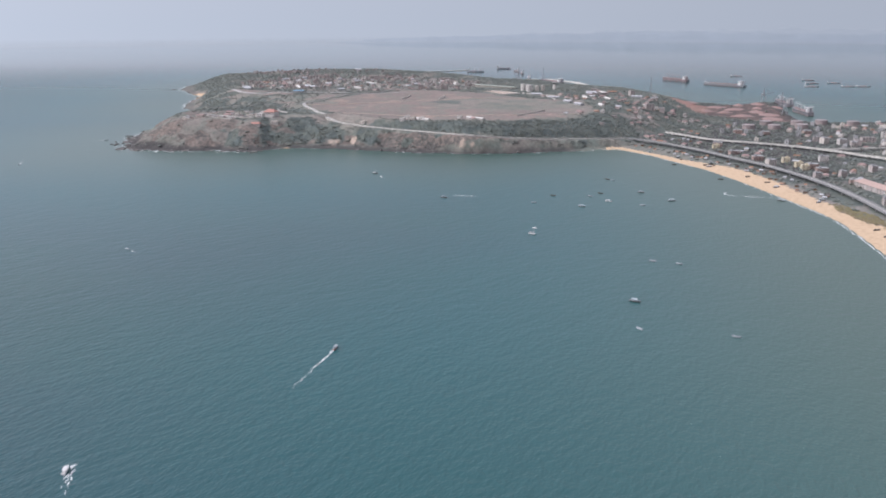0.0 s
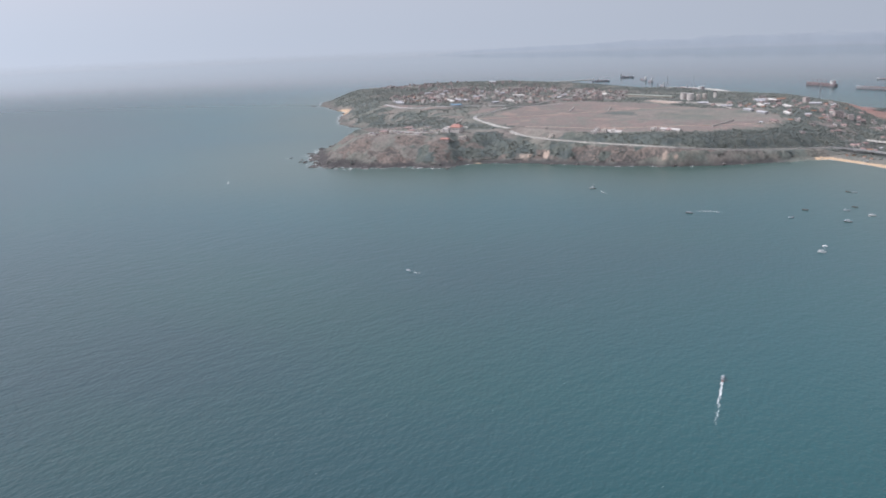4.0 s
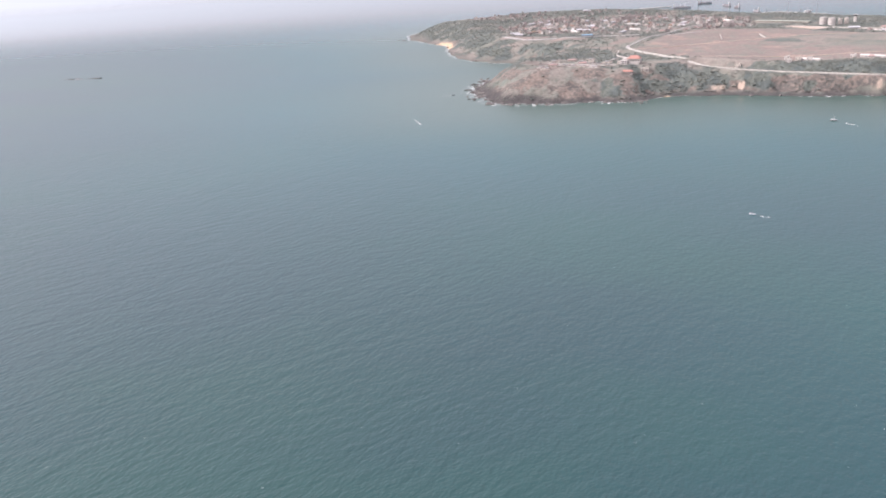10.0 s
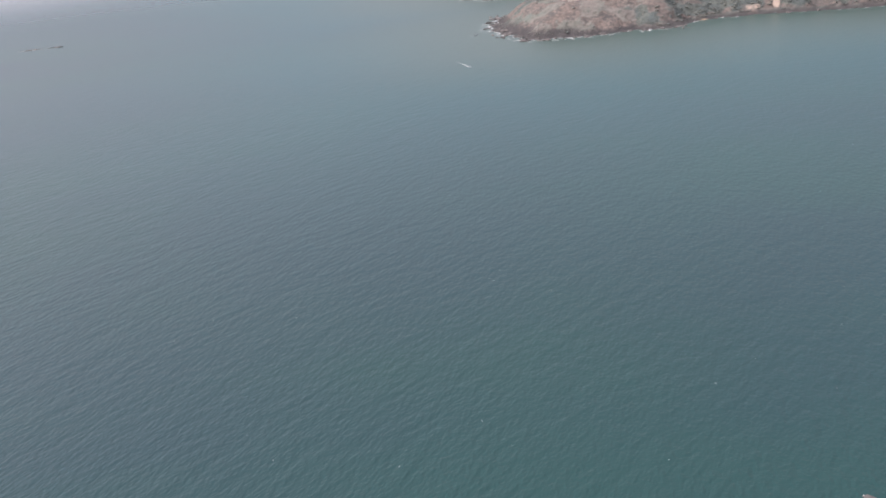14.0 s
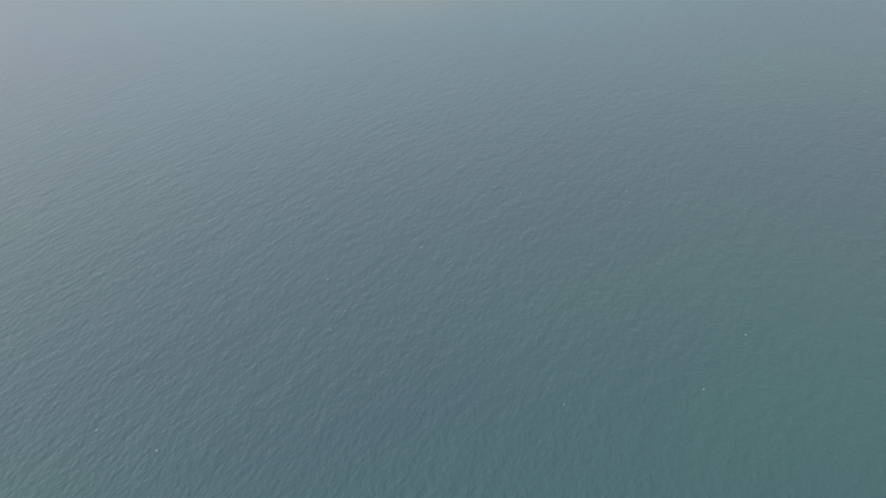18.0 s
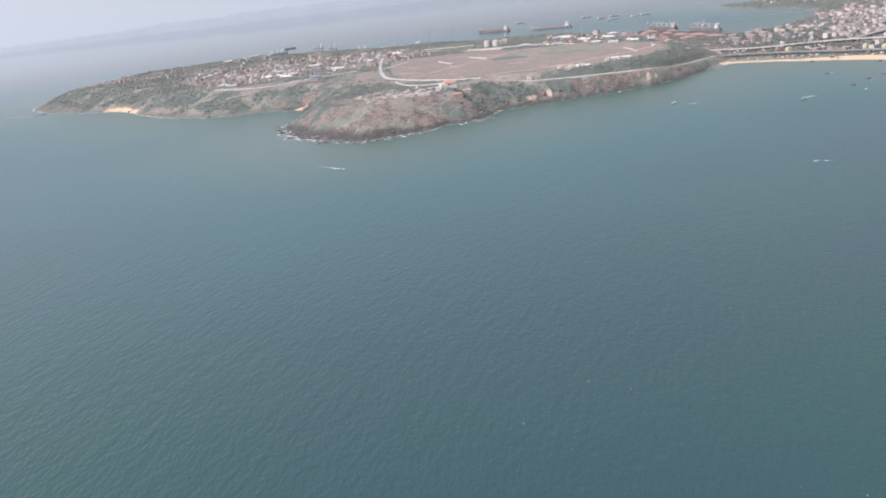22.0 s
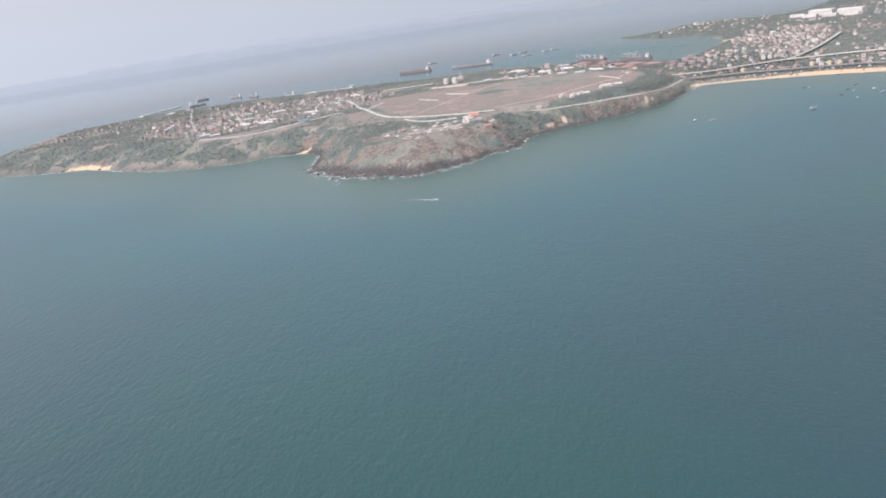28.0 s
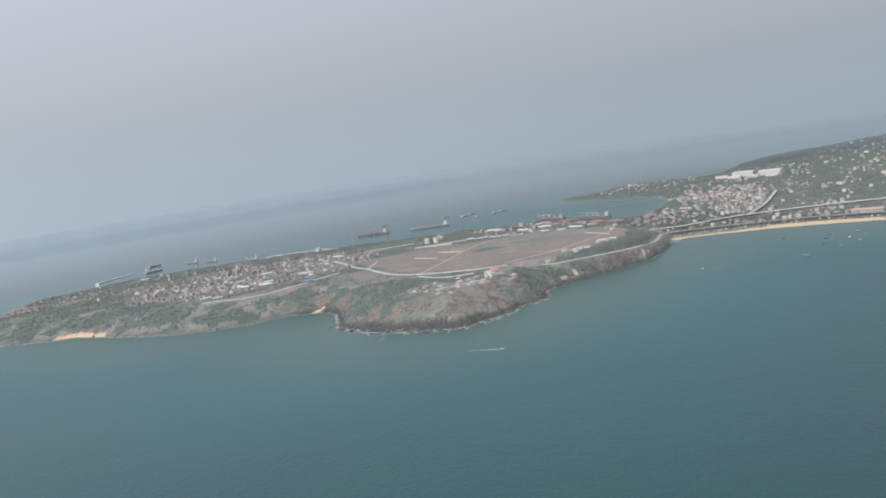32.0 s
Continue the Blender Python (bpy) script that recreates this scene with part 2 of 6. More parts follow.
def land_material():
    m = bpy.data.materials.new("dry_headland_ground")
    m.use_nodes = True
    n, l = m.node_tree.nodes, m.node_tree.links
    b = n["Principled BSDF"]
    b.inputs["Roughness"].default_value = 0.95
    b.inputs["Specular IOR Level"].default_value = 0.15
    tex = n.new("ShaderNodeTexCoord")

    def noise_of(size, detail=6, rough=0.6):
        t = n.new("ShaderNodeTexNoise")
        t.inputs["Scale"].default_value, t.inputs["Detail"].default_value, t.inputs["Roughness"].default_value = 1 / (size * U), detail, rough
        l.new(tex.outputs["Object"], t.inputs["Vector"])
        return t.outputs[0]

    def blend(fac, a, c):
        x = n.new("ShaderNodeMix")
        x.data_type = "RGBA"
        for sock, v in ((0, fac), (6, a), (7, c)):
            if isinstance(v, tuple):
                x.inputs[sock].default_value = (*v, 1)
            else:
                l.new(v, x.inputs[sock])
        return x.outputs[2]

    def spread(v, lo, hi, a=0.0, c=1.0):
        r = n.new("ShaderNodeMapRange")
        r.interpolation_type = "SMOOTHSTEP"
        for k, x in enumerate((lo, hi, a, c)):
            r.inputs[k + 1].default_value = x
        l.new(v, r.inputs[0])
        return r.outputs[0]

    def ragged(name, noise_socket):
        a = n.new("ShaderNodeAttribute")
        a.attribute_name = name
        s, c = n.new("ShaderNodeMath"), n.new("ShaderNodeMath")
        s.operation, s.inputs[1].default_value = "MULTIPLY_ADD", 1.5
        s.inputs[2].default_value = -0.75
        l.new(noise_socket, s.inputs[0])
        c.operation = "ADD"
        l.new(a.outputs["Fac"], c.inputs[0])
        l.new(s.outputs[0], c.inputs[1])
        return spread(c.outputs[0], 0.35, 0.6)

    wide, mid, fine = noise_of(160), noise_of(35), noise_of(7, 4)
    # scrub, field and rock colours are greyed and blued to carry haze
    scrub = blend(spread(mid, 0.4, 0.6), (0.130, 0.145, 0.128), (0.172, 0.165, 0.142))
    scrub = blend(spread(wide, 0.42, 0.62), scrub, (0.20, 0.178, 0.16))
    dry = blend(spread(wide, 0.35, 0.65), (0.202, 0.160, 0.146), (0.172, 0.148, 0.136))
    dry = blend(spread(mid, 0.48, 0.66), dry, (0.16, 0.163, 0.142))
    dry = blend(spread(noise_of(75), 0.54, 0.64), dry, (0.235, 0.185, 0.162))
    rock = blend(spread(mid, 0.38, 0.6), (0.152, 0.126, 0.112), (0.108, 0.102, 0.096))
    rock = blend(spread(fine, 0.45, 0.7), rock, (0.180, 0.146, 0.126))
    # wooded ground is darkened to match the shaded sides of the crowns
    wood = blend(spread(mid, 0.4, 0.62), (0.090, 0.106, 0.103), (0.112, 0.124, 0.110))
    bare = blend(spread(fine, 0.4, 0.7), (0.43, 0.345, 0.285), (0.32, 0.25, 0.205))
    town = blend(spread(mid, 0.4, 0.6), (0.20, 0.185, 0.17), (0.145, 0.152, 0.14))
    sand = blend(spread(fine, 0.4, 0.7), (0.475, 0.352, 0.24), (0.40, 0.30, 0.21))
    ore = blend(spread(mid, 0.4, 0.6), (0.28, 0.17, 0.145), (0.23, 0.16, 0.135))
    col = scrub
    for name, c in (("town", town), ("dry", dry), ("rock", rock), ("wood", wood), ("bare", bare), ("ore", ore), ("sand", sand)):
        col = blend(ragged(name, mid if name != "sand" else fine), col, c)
    wet = n.new("ShaderNodeAttribute")
    wet.attribute_name = "wet"
    col = blend(wet.outputs["Fac"], col, (0.055, 0.053, 0.054))
    h = n.new("ShaderNodeHueSaturation")
    l.new(spread(fine, 0.2, 0.8, 0.75, 1.25), h.inputs["Value"])
    l.new(col, h.inputs["Color"])
    l.new(h.outputs[0], b.inputs["Base Color"])
    bp = n.new("ShaderNodeBump")
    bp.inputs["Strength"].default_value, bp.inputs["Distance"].default_value = 0.45, 1.3 * U
    l.new(fine, bp.inputs["Height"])
    l.new(bp.outputs[0], b.inputs["Normal"])
    return m


def sea_material():
    m = bpy.data.materials.new("green_sea_water")
    m.use_nodes = True
    n, l = m.node_tree.nodes, m.node_tree.links
    b = n["Principled BSDF"]
    b.inputs["Roughness"].default_value = 0.12
    b.inputs["IOR"].default_value = 1.36
    tex = n.new("ShaderNodeTexCoord")

    def tide(size, stretch=1.0, turn=0.0, detail=3.0):
        mp, t = n.new("ShaderNodeMapping"), n.new("ShaderNodeTexNoise")
        mp.vector_type = "TEXTURE"
        mp.inputs["Rotation"].default_value = (0, 0, radians(turn))
        mp.inputs["Scale"].default_value = (size * U * stretch, size * U, 1)
        t.inputs["Scale"].default_value, t.inputs["Detail"].default_value = 1.0, detail
        l.new(tex.outputs["Object"], mp.inputs["Vector"])
        l.new(mp.outputs[0], t.inputs["Vector"])
        return t.outputs[0]

    def spread(v, lo, hi, a=0.0, c=1.0):
        r = n.new("ShaderNodeMapRange")
        r.interpolation_type = "SMOOTHSTEP"
        for k, x in enumerate((lo, hi, a, c)):
            r.inputs[k + 1].default_value = x
        l.new(v, r.inputs[0])
        return r.outputs[0]

    def blend(fac, a, c):
        x = n.new("ShaderNodeMix")
        x.data_type = "RGBA"
        for sock, v in ((0, fac), (6, a), (7, c)):
            if isinstance(v, tuple):
                x.inputs[sock].default_value = (*v, 1)
            else:
                l.new(v, x.inputs[sock])
        return x.outputs[2]

    clouds = tide(420, 1.6, 25, 4)
    col = blend(spread(clouds, 0.35, 0.65), SEA_A, SEA_B)
    bay = n.new("ShaderNodeAttribute")
    bay.attribute_name = "bay"
    col = blend(bay.outputs["Fac"], col, SEA_BAY)
    near = n.new("ShaderNodeAttribute")
    near.attribute_name = "shoal"
    col = blend(near.outputs["Fac"], col, SEA_SHOAL)
    l.new(col, b.inputs["Base Color"])
    add = None
    for size, stretch, turn, amp in ((26, 2.2, 84, 0.5), (10, 2.2, 72, 0.6), (4.5, 1.8, 97, 0.5), (2.2, 1.5, 80, 0.22)):
        s = n.new("ShaderNodeMath")
        s.operation, s.inputs[1].default_value = "MULTIPLY_ADD", amp
        l.new(tide(size, stretch, turn, 2), s.inputs[0])
        if add:
            l.new(add, s.inputs[2])
        add = s.outputs[0]
    bp = n.new("ShaderNodeBump")
    ruffle = n.new("ShaderNodeAttribute")
    ruffle.attribute_name = "ruffle"
    l.new(ruffle.outputs["Fac"], bp.inputs["Strength"])
    l.new(spread(ruffle.outputs["Fac"], 0, 0.28, 0.06, 0.3), b.inputs["Roughness"])
    bp.inputs["Distance"].default_value = 1.95 * U
    l.new(add, bp.inputs["Height"])
    l.new(bp.outputs[0], b.inputs["Normal"])
    return m


SEA_BAY = (0.011, 0.074, 0.086)
SEA_A, SEA_B, SEA_SHOAL = (0.012, 0.042, 0.050), (0.011, 0.049, 0.048), (0.072, 0.098, 0.076)
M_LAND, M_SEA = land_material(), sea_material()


# ---- shapes ----
class Shape:
    """Vertices and faces of one mesh, in survey metres."""

    def __init__(self):
        self.v, self.f = [], []

    def add(self, verts, faces):
        k = len(self.v)
        self.v += [tuple(p) for p in verts]
        self.f += [tuple(k + i for i in f) for f in faces]
        return self

    def box(self, x, y, z, w, d, h, turn=0.0, taper=1.0):
        c, s = math.cos(turn), math.sin(turn)
        pts = []
        for zz, g in ((z, 1), (z + h, taper)):
            for a, b in ((-1, -1), (1, -1), (1, 1), (-1, 1)):
                px, py = a * w / 2 * g, b * d / 2 * g
                pts.append((x + px * c - py * s, y + px * s + py * c, zz))
        return self.add(pts, [(3, 2, 1, 0), (4, 5, 6, 7), (0, 1, 5, 4), (1, 2, 6, 5), (2, 3, 7, 6), (3, 0, 4, 7)])

    def gable(self, x, y, z, w, d, h, turn=0.0, over=0.5, hip=0.0, thick=0.25):
        c, s = math.cos(turn), math.sin(turn)
        w2, d2 = w / 2 + over, d / 2 + over
        base = [(-w2, -d2, 0), (w2, -d2, 0), (w2, d2, 0), (-w2, d2, 0)]
        low = [(a, b, -thick) for a, b, _ in base]
        ridge = [(-w2 + hip, 0, h), (w2 - hip, 0, h)]
        pts = [(x + a * c - b * s, y + a * s + b * c, z + e) for a, b, e in base + low + ridge]
        return self.add(pts, [(0, 1, 9, 8), (2, 3, 8, 9), (1, 2, 9), (3, 0, 8), (7, 6, 5, 4), (0, 4, 5, 1), (1, 5, 6, 2), (2, 6, 7, 3), (3, 7, 4, 0)])

    def drum(self, x, y, z, r, h, n=16, top=None, dome=0.0):
        top = r if top is None else top
        ring = [(math.cos(2 * math.pi * i / n), math.sin(2 * math.pi * i / n)) for i in range(n)]
        pts = [(x + a * r, y + b * r, z) for a, b in ring] + [(x + a * top, y + b * top, z + h) for a, b in ring] + [(x, y, z + h + dome)]
        return self.add(pts, [(i, (i + 1) % n, n + (i + 1) % n, n + i) for i in range(n)] + [(n + i, n + (i + 1) % n, 2 * n) for i in range(n)] + [tuple(range(n - 1, -1, -1))])

    def beam(self, a, b, w, n=4):
        a, b = Vector(a), Vector(b)
        q = (b - a).to_track_quat("Z", "Y").to_matrix()
        pts = []
        for p in (a, b):
            for i in range(n):
                t = 2 * math.pi * (i + 0.5) / n
                pts.append(p + q @ Vector((math.cos(t) * w / 2, math.sin(t) * w / 2, 0)))
        return self.add(pts, [(i, (i + 1) % n, n + (i + 1) % n, n + i) for i in range(n)] + [tuple(range(n - 1, -1, -1)), tuple(range(n, 2 * n))])

    def mesh(self, name, mat, smooth=False):
        me = bpy.data.meshes.new(name)
        me.from_pydata([(a * U, b * U, c * U) for a, b, c in self.v], [], self.f)
        me.materials.append(mat)
        if smooth:
            me.shade_smooth()
        me.update()
        return me


def part(name, shape, mat, parent=None, label="", smooth=False):
    ob = new(name, shape.mesh(name, mat, smooth))
    if parent:
        ob.parent = parent
    return tagged(ob, label)


def base(name, label, category, group="", kind=""):
    return tagged(new(name), label, category, group, kind)


def at(x, y, z, turn=0.0):
    return Matrix.Translation((x * U, y * U, z * U)) @ Matrix.Rotation(turn, 4, "Z")


# ---- the lie of the land ----
SOUTH = [(-351, 386), (-325, 282), (-270, 180), (-195, 118), (-126, 55), (-65, 75), (4, 95), (85, 150), (165, 168), (190, 235), (235, 282), (343, 312), (460, 340), (588, 378), (700, 444), (800, 528), (893, 620)]
BEACH = [(893, 620), (984, 573), (1067, 508), (1140, 452), (1214, 375), (1281, 298), (1341, 226), (1394, 162), (1433, 105), (1473, 19), (1506, -58), (1560, -200), (1650, -450), (1800, -700)]
EAST = [(5400, -700), (5400, 2500), (4700, 2950), (4250, 3220), (3900, 3330), (3500, 3240), (3150, 3040), (2850, 2800), (2650, 2640), (2450, 2640), (2300, 2890), (2050, 2960), (1870, 2760), (1600, 2800), (1562, 2729), (1603, 2389), (1750, 2070), (1640, 1745), (1350, 1446), (1228, 1360), (1164, 1375), (1079, 1623), (1015, 1880), (940, 1880), (890, 1740), (760, 1770), (620, 1930)]
NORTH = [(400, 2000), (100, 2080), (-400, 2200), (-1000, 2250), (-1400, 2080), (-1560, 1850), (-1560, 1600), (-1500, 1450), (-1365, 1300)]
WEST = [(-1267, 1245), (-1160, 1175), (-1040, 1116), (-954, 1000), (-839, 868), (-718, 757), (-640, 722), (-540, 690), (-450, 712), (-368, 672), (-330, 640), (-313, 560), (-345, 430)]
COAST = SOUTH + BEACH[1:] + EAST + NORTH + WEST
PLATEAU = [(-250, 330), (-100, 180), (80, 235), (215, 400), (420, 420), (580, 455), (680, 590), (790, 800), (760, 1150), (720, 1500), (500, 1700), (100, 1860), (-300, 1960), (-700, 2070), (-1250, 2040), (-1400, 1600), (-1150, 1380), (-850, 1080), (-600, 880), (-420, 860), (-230, 640)]
FIELD = [(-40, 600), (-80, 780), (-105, 1050), (-70, 1260), (60, 1220), (300, 1180), (420, 1100), (600, 1080), (760, 860), (740, 680), (640, 545), (400, 455), (190, 470)]
ORE_YARD = [(720, 1500), (840, 1640), (900, 1720), (960, 1850), (1060, 1600), (1150, 1380), (1180, 1290), (1000, 1300), (860, 1380)]
TOWN = [(880, 700), (1100, 560), (1300, 380), (1450, 120), (1600, -200), (2600, -200), (3200, 900), (3000, 2000), (2500, 2350), (1900, 2000), (1650, 1700), (1250, 1330), (1000, 1200), (880, 950)]
VILLAGE = [(-700, 1000), (-420, 1000), (-150, 1080), (60, 1350), (-50, 1650), (-500, 1800), (-850, 1600), (-900, 1250)]


def edge_distance(px, py, line, closed=True):
    best = np.full(px.shape, 1e12)
    n = len(line)
    for i in range(n if closed else n - 1):
        (ax, ay), (bx, by) = line[i], line[(i + 1) % n]
        dx, dy = bx - ax, by - ay
        s = np.clip(((px - ax) * dx + (py - ay) * dy) / (dx * dx + dy * dy), 0, 1)
        best = np.minimum(best, (px - ax - s * dx) ** 2 + (py - ay - s * dy) ** 2)
    return np.sqrt(best)


def inside(px, py, ring):
    res = np.zeros(px.shape, bool)
    n = len(ring)
    for i in range(n):
        (ax, ay), (bx, by) = ring[i], ring[(i + 1) % n]
        if ay != by:
            res ^= ((ay > py) != (by > py)) & (px < (bx - ax) * (py - ay) / (by - ay) + ax)
    return res


def signed(px, py, ring):
    return np.where(inside(px, py, ring), 1, -1) * edge_distance(px, py, ring)


def step(a, b, v):
    t = np.clip((v - a) / (b - a), 0, 1)
    return t * t * (3 - 2 * t)


def waves(px, py, size, seed):
    """Smooth random relief from a few turned sine sheets, -1 to 1."""
    rng = np.random.RandomState(seed)
    total = np.zeros(px.shape)
    for k in range(7):
        a, ph, f = rng.uniform(0, 6.28), rng.uniform(0, 6.28), rng.uniform(0.6, 1.7) * 6.28 / size
        total += np.sin((px * math.cos(a) + py * math.sin(a)) * f + ph + 1.3 * np.sin((py * math.cos(a) - px * math.sin(a)) * f * 0.6 + ph * 2))
    return total / 4.5


def relief(px, py):
    d = signed(px, py, COAST)
    sandy = edge_distance(px, py, BEACH, False)
    calm = step(30, 160, sandy)
    d = d + calm * (waves(px, py, 130, 3) * 7 + waves(px, py, 38, 4) * 4)
    p = step(-170, 30, signed(px, py, PLATEAU))
    far_hill = step(0, 1, 1 - np.hypot((px - 4300) / 1500, (py - 2600) / 1300)) * 56 + step(0, 1, 1 - np.hypot((px - 2500) / 700, (py - 900) / 800)) * 25 + step(0, 1, 1 - np.hypot((px - 4700) / 1250, (py - 3700) / 1150)) * 20
    point = step(0, 1, 1 - np.hypot((px - 1950) / 420, (py - 2520) / 330)) * 18
    top = 5 + p * (54 - 8 * step(1000, 1500, py) + 4 * waves(px, py, 500, 5)) + far_hill + point
    top += p * 8 * step(0, 1, 1 - np.hypot((px + 900) / 600, (py - 1700) / 500))
    top += p * 11 * step(0, 1, 1.35 - np.hypot((px + 680) / 480, (py - 1960) / 190))
    width = 42 + 75 * p * (1 - 0.72 * step(150, 260, px) * step(1050, 900, py)) + 60 * (1 - calm) + 700 * step(2500, 3300, px)
    rise = step(0, 1, np.clip(d / width, 0, 1)) ** 0.85
    z = top * rise
    slope = p * (rise > 0) * rise * (1 - rise) * 4
    z += slope * (waves(px, py, 60, 6) * 4.5 + waves(px, py, 22, 7) * 2.5)
    z += calm * step(5, 60, d) * waves(px, py, 45, 8) * 0.8
    z = np.where(d > 0, np.maximum(z, np.minimum(d * 0.06, 1.2)), np.maximum(d * 0.12, -14))
    return z, d, p, slope, calm, sandy


def steps(*spans):
    out = []
    for a, b, s in spans:
        out += list(np.arange(a, b, s))
    return np.array(out)


GX = steps((-1750, -450, 14), (-450, 1000, 8), (1000, 1700, 14), (1700, 5500, 60))
GY = steps((-760, -40, 24), (-40, 720, 8), (720, 2350, 15), (2350, 5300, 60))
PX, PY = np.meshgrid(GX, GY)
GZ, GD, GP, GSLOPE, GCALM, GSANDY = relief(PX, PY)

# the bench on which the coast road runs along the cliff
COAST_ROAD = [(205, 425, 48), (299, 408, 44), (420, 408, 41), (530, 412, 40.5), (605, 422, 39), (655, 450, 35), (705, 495, 29), (752, 545, 25), (795, 600, 21), (840, 655, 17.5), (878, 703, 14.5)]
near_road, road_level = np.full(PX.shape, 1e9), np.zeros(PX.shape)
for (ax, ay, az), (bx, by, bz) in zip(COAST_ROAD[:-1], COAST_ROAD[1:]):
    s_on = np.clip(((PX - ax) * (bx - ax) + (PY - ay) * (by - ay)) / ((bx - ax) ** 2 + (by - ay) ** 2), 0, 1)
    gap = np.hypot(PX - ax - s_on * (bx - ax), PY - ay - s_on * (by - ay))
    road_level = np.where(gap < near_road, az + (bz - az) * s_on, road_level)
    near_road = np.minimum(near_road, gap)
GZ = np.where(GD > 2, GZ + (road_level - 1.2 - GZ) * step(38, 13, near_road), GZ)


# gullies and broken rock on the cliff below the road
GZ += step(9, 22, near_road) * step(90, 45, near_road) * step(3, 14, GD) * step(75, 50, GD) * (waves(PX, PY, 30, 9) * 2.4 + waves(PX, PY, 15, 10) * 1.4)
# furrows down the slopes of the point
on_point = step(0, 1, 1.3 - np.hypot((PX + 90) / 280, (PY - 190) / 200)) * step(4, 16, GD) * step(120, 60, GD)
GZ += on_point * (waves(PX, PY, 52, 12) * 3.4 + waves(PX, PY, 26, 13) * 2.2)


def ground_z(x, y):
    i, j = int(np.clip(np.searchsorted(GX, x) - 1, 0, len(GX) - 2)), int(np.clip(np.searchsorted(GY, y) - 1, 0, len(GY) - 2))
    s, t = (x - GX[i]) / (GX[i + 1] - GX[i]), (y - GY[j]) / (GY[j + 1] - GY[j])
    return float((GZ[j, i] * (1 - s) + GZ[j, i + 1] * s) * (1 - t) + (GZ[j + 1, i] * (1 - s) + GZ[j + 1, i + 1] * s) * t)


def sheet(name, xs, ys, zs, mat):
    ny, nx = zs.shape
    xx, yy = np.meshgrid(xs, ys)
    co = np.stack([xx, yy, zs], -1).reshape(-1, 3) * U
    idx = np.arange(nx * ny).reshape(ny, nx)
    quads = np.stack([idx[:-1, :-1], idx[:-1, 1:], idx[1:, 1:], idx[1:, :-1]], -1).reshape(-1, 4)
    me = bpy.data.meshes.new(name)
    me.from_pydata(co.tolist(), [], quads.tolist())
    me.materials.append(mat)
    me.shade_smooth()
    return me


def paint(me, name, values):
    me.attributes.new(name, "FLOAT", "POINT").data.foreach_set("value", np.ascontiguousarray(values, dtype=np.float32).ravel())


def zone(ring, soft=25):
    return step(-soft, soft, signed(PX, PY, ring))


def brown_patch(x, y):
    """Dry earth without trees: below the parade strip, on the western spur and beside the coast road."""
    p = [step(1, 0.45, np.hypot((x - a) / w, (y - b) / d) + 0.22 * waves(x, y, 45, 43)) for a, b, w, d in ((-560, 905, 150, 52), (-380, 850, 110, 40), (-1330, 1730, 190, 120), (-995, 1255, 60, 42), (-775, 1235, 75, 48), (-150, 640, 62, 46), (-165, 830, 46, 120), (-150, 1190, 70, 50))]
    return np.maximum.reduce(p)


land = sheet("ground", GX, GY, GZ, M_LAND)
steep = step(0.12, 0.5, GSLOPE)
tip_slope = step(0, 1, 1.25 - np.hypot((PX + 120) / 300, (PY - 200) / 230))
bushy = step(-0.2, 0.3, waves(PX, PY, 110, 41) + 0.25 * waves(PX, PY, 30, 42))
paint(land, "rock", step(1800, 1500, PX) * np.maximum(steep * step(160, 40, GD) * 0.95, tip_slope * 0.75 * step(260, 160, GD), 0.95 * step(-330, -400, PX) * step(66, 30, GD + 22 * waves(PX, PY, 210, 37))) * (1 - 0.85 * bushy * step(10, 35, GD) * step(-420, -330, PX)))
cut = np.maximum(step(1, 0.3, np.hypot((PX - 292) / 26, (PY - 318) / 34)), step(1, 0.3, np.hypot((PX - 338) / 14, (PY - 342) / 28)))
cut = np.maximum(cut, 0.5 * step(1, 0.2, np.hypot((PX - 605) / 90, (PY - 405) / 26)))
paint(land, "bare", cut * (0.62 + 0.3 * waves(PX, PY, 16, 21)))
grassy = step(1, 0.35, np.hypot((PX - 420) / 215, (PY - 900) / 270)) + 0.7 * step(1, 0.5, np.hypot((PX - 600) / 110, (PY - 900) / 170))
paint(land, "dry", 0.9 * brown_patch(PX, PY) + zone(FIELD, 60) * (0.8 + 0.35 * waves(PX, PY, 140, 23) - 0.6 * np.minimum(grassy, 1)))
paint(land, "town", np.maximum(zone(TOWN, 60) * 0.8, zone(VILLAGE, 60) * 0.7))
paint(land, "ore", zone(ORE_YARD))
cove_sand = np.maximum.reduce([step(1, 0.5, np.hypot((PX - x) / a, (PY - y) / b)) for x, y, a, b in ((-352, 668, 30, 16), (205, 252, 18, 6), (1630, 1745, 60, 40))])
cove_sand = np.maximum(cove_sand, step(1, 0.75, np.hypot((PX + 1035) / 118, (PY - 1110) / 125)) * step(27, 17, GD + 3 * waves(PX, PY, 25, 24)) * step(-14, -6, GD))
beach_width = 20 + 32 * step(900, 1260, PX) + 7 * np.sin(PX / 60)
paint(land, "sand", np.maximum(np.where(GD > -25, step(beach_width + 12, beach_width - 12, GSANDY), 0), cove_sand))
tip_foot = step(1, 0.4, np.hypot((PX + 190) / 260, (PY - 180) / 260))
paint(land, "wet", (1 - cove_sand) * step(10.0 + 10 * tip_foot, 4.0 + 6 * tip_foot, GZ + 3 * waves(PX, PY, 30, 11)) * step(60, 140, GSANDY) * (GD > -40) * step(1500, 1300, PX) * (0.9 - 0.5 * step(-380, -450, PX)))
tagged(new("ground", land), "dry scrub-covered headland with brown cliffs and town", "ground", kind="structure")

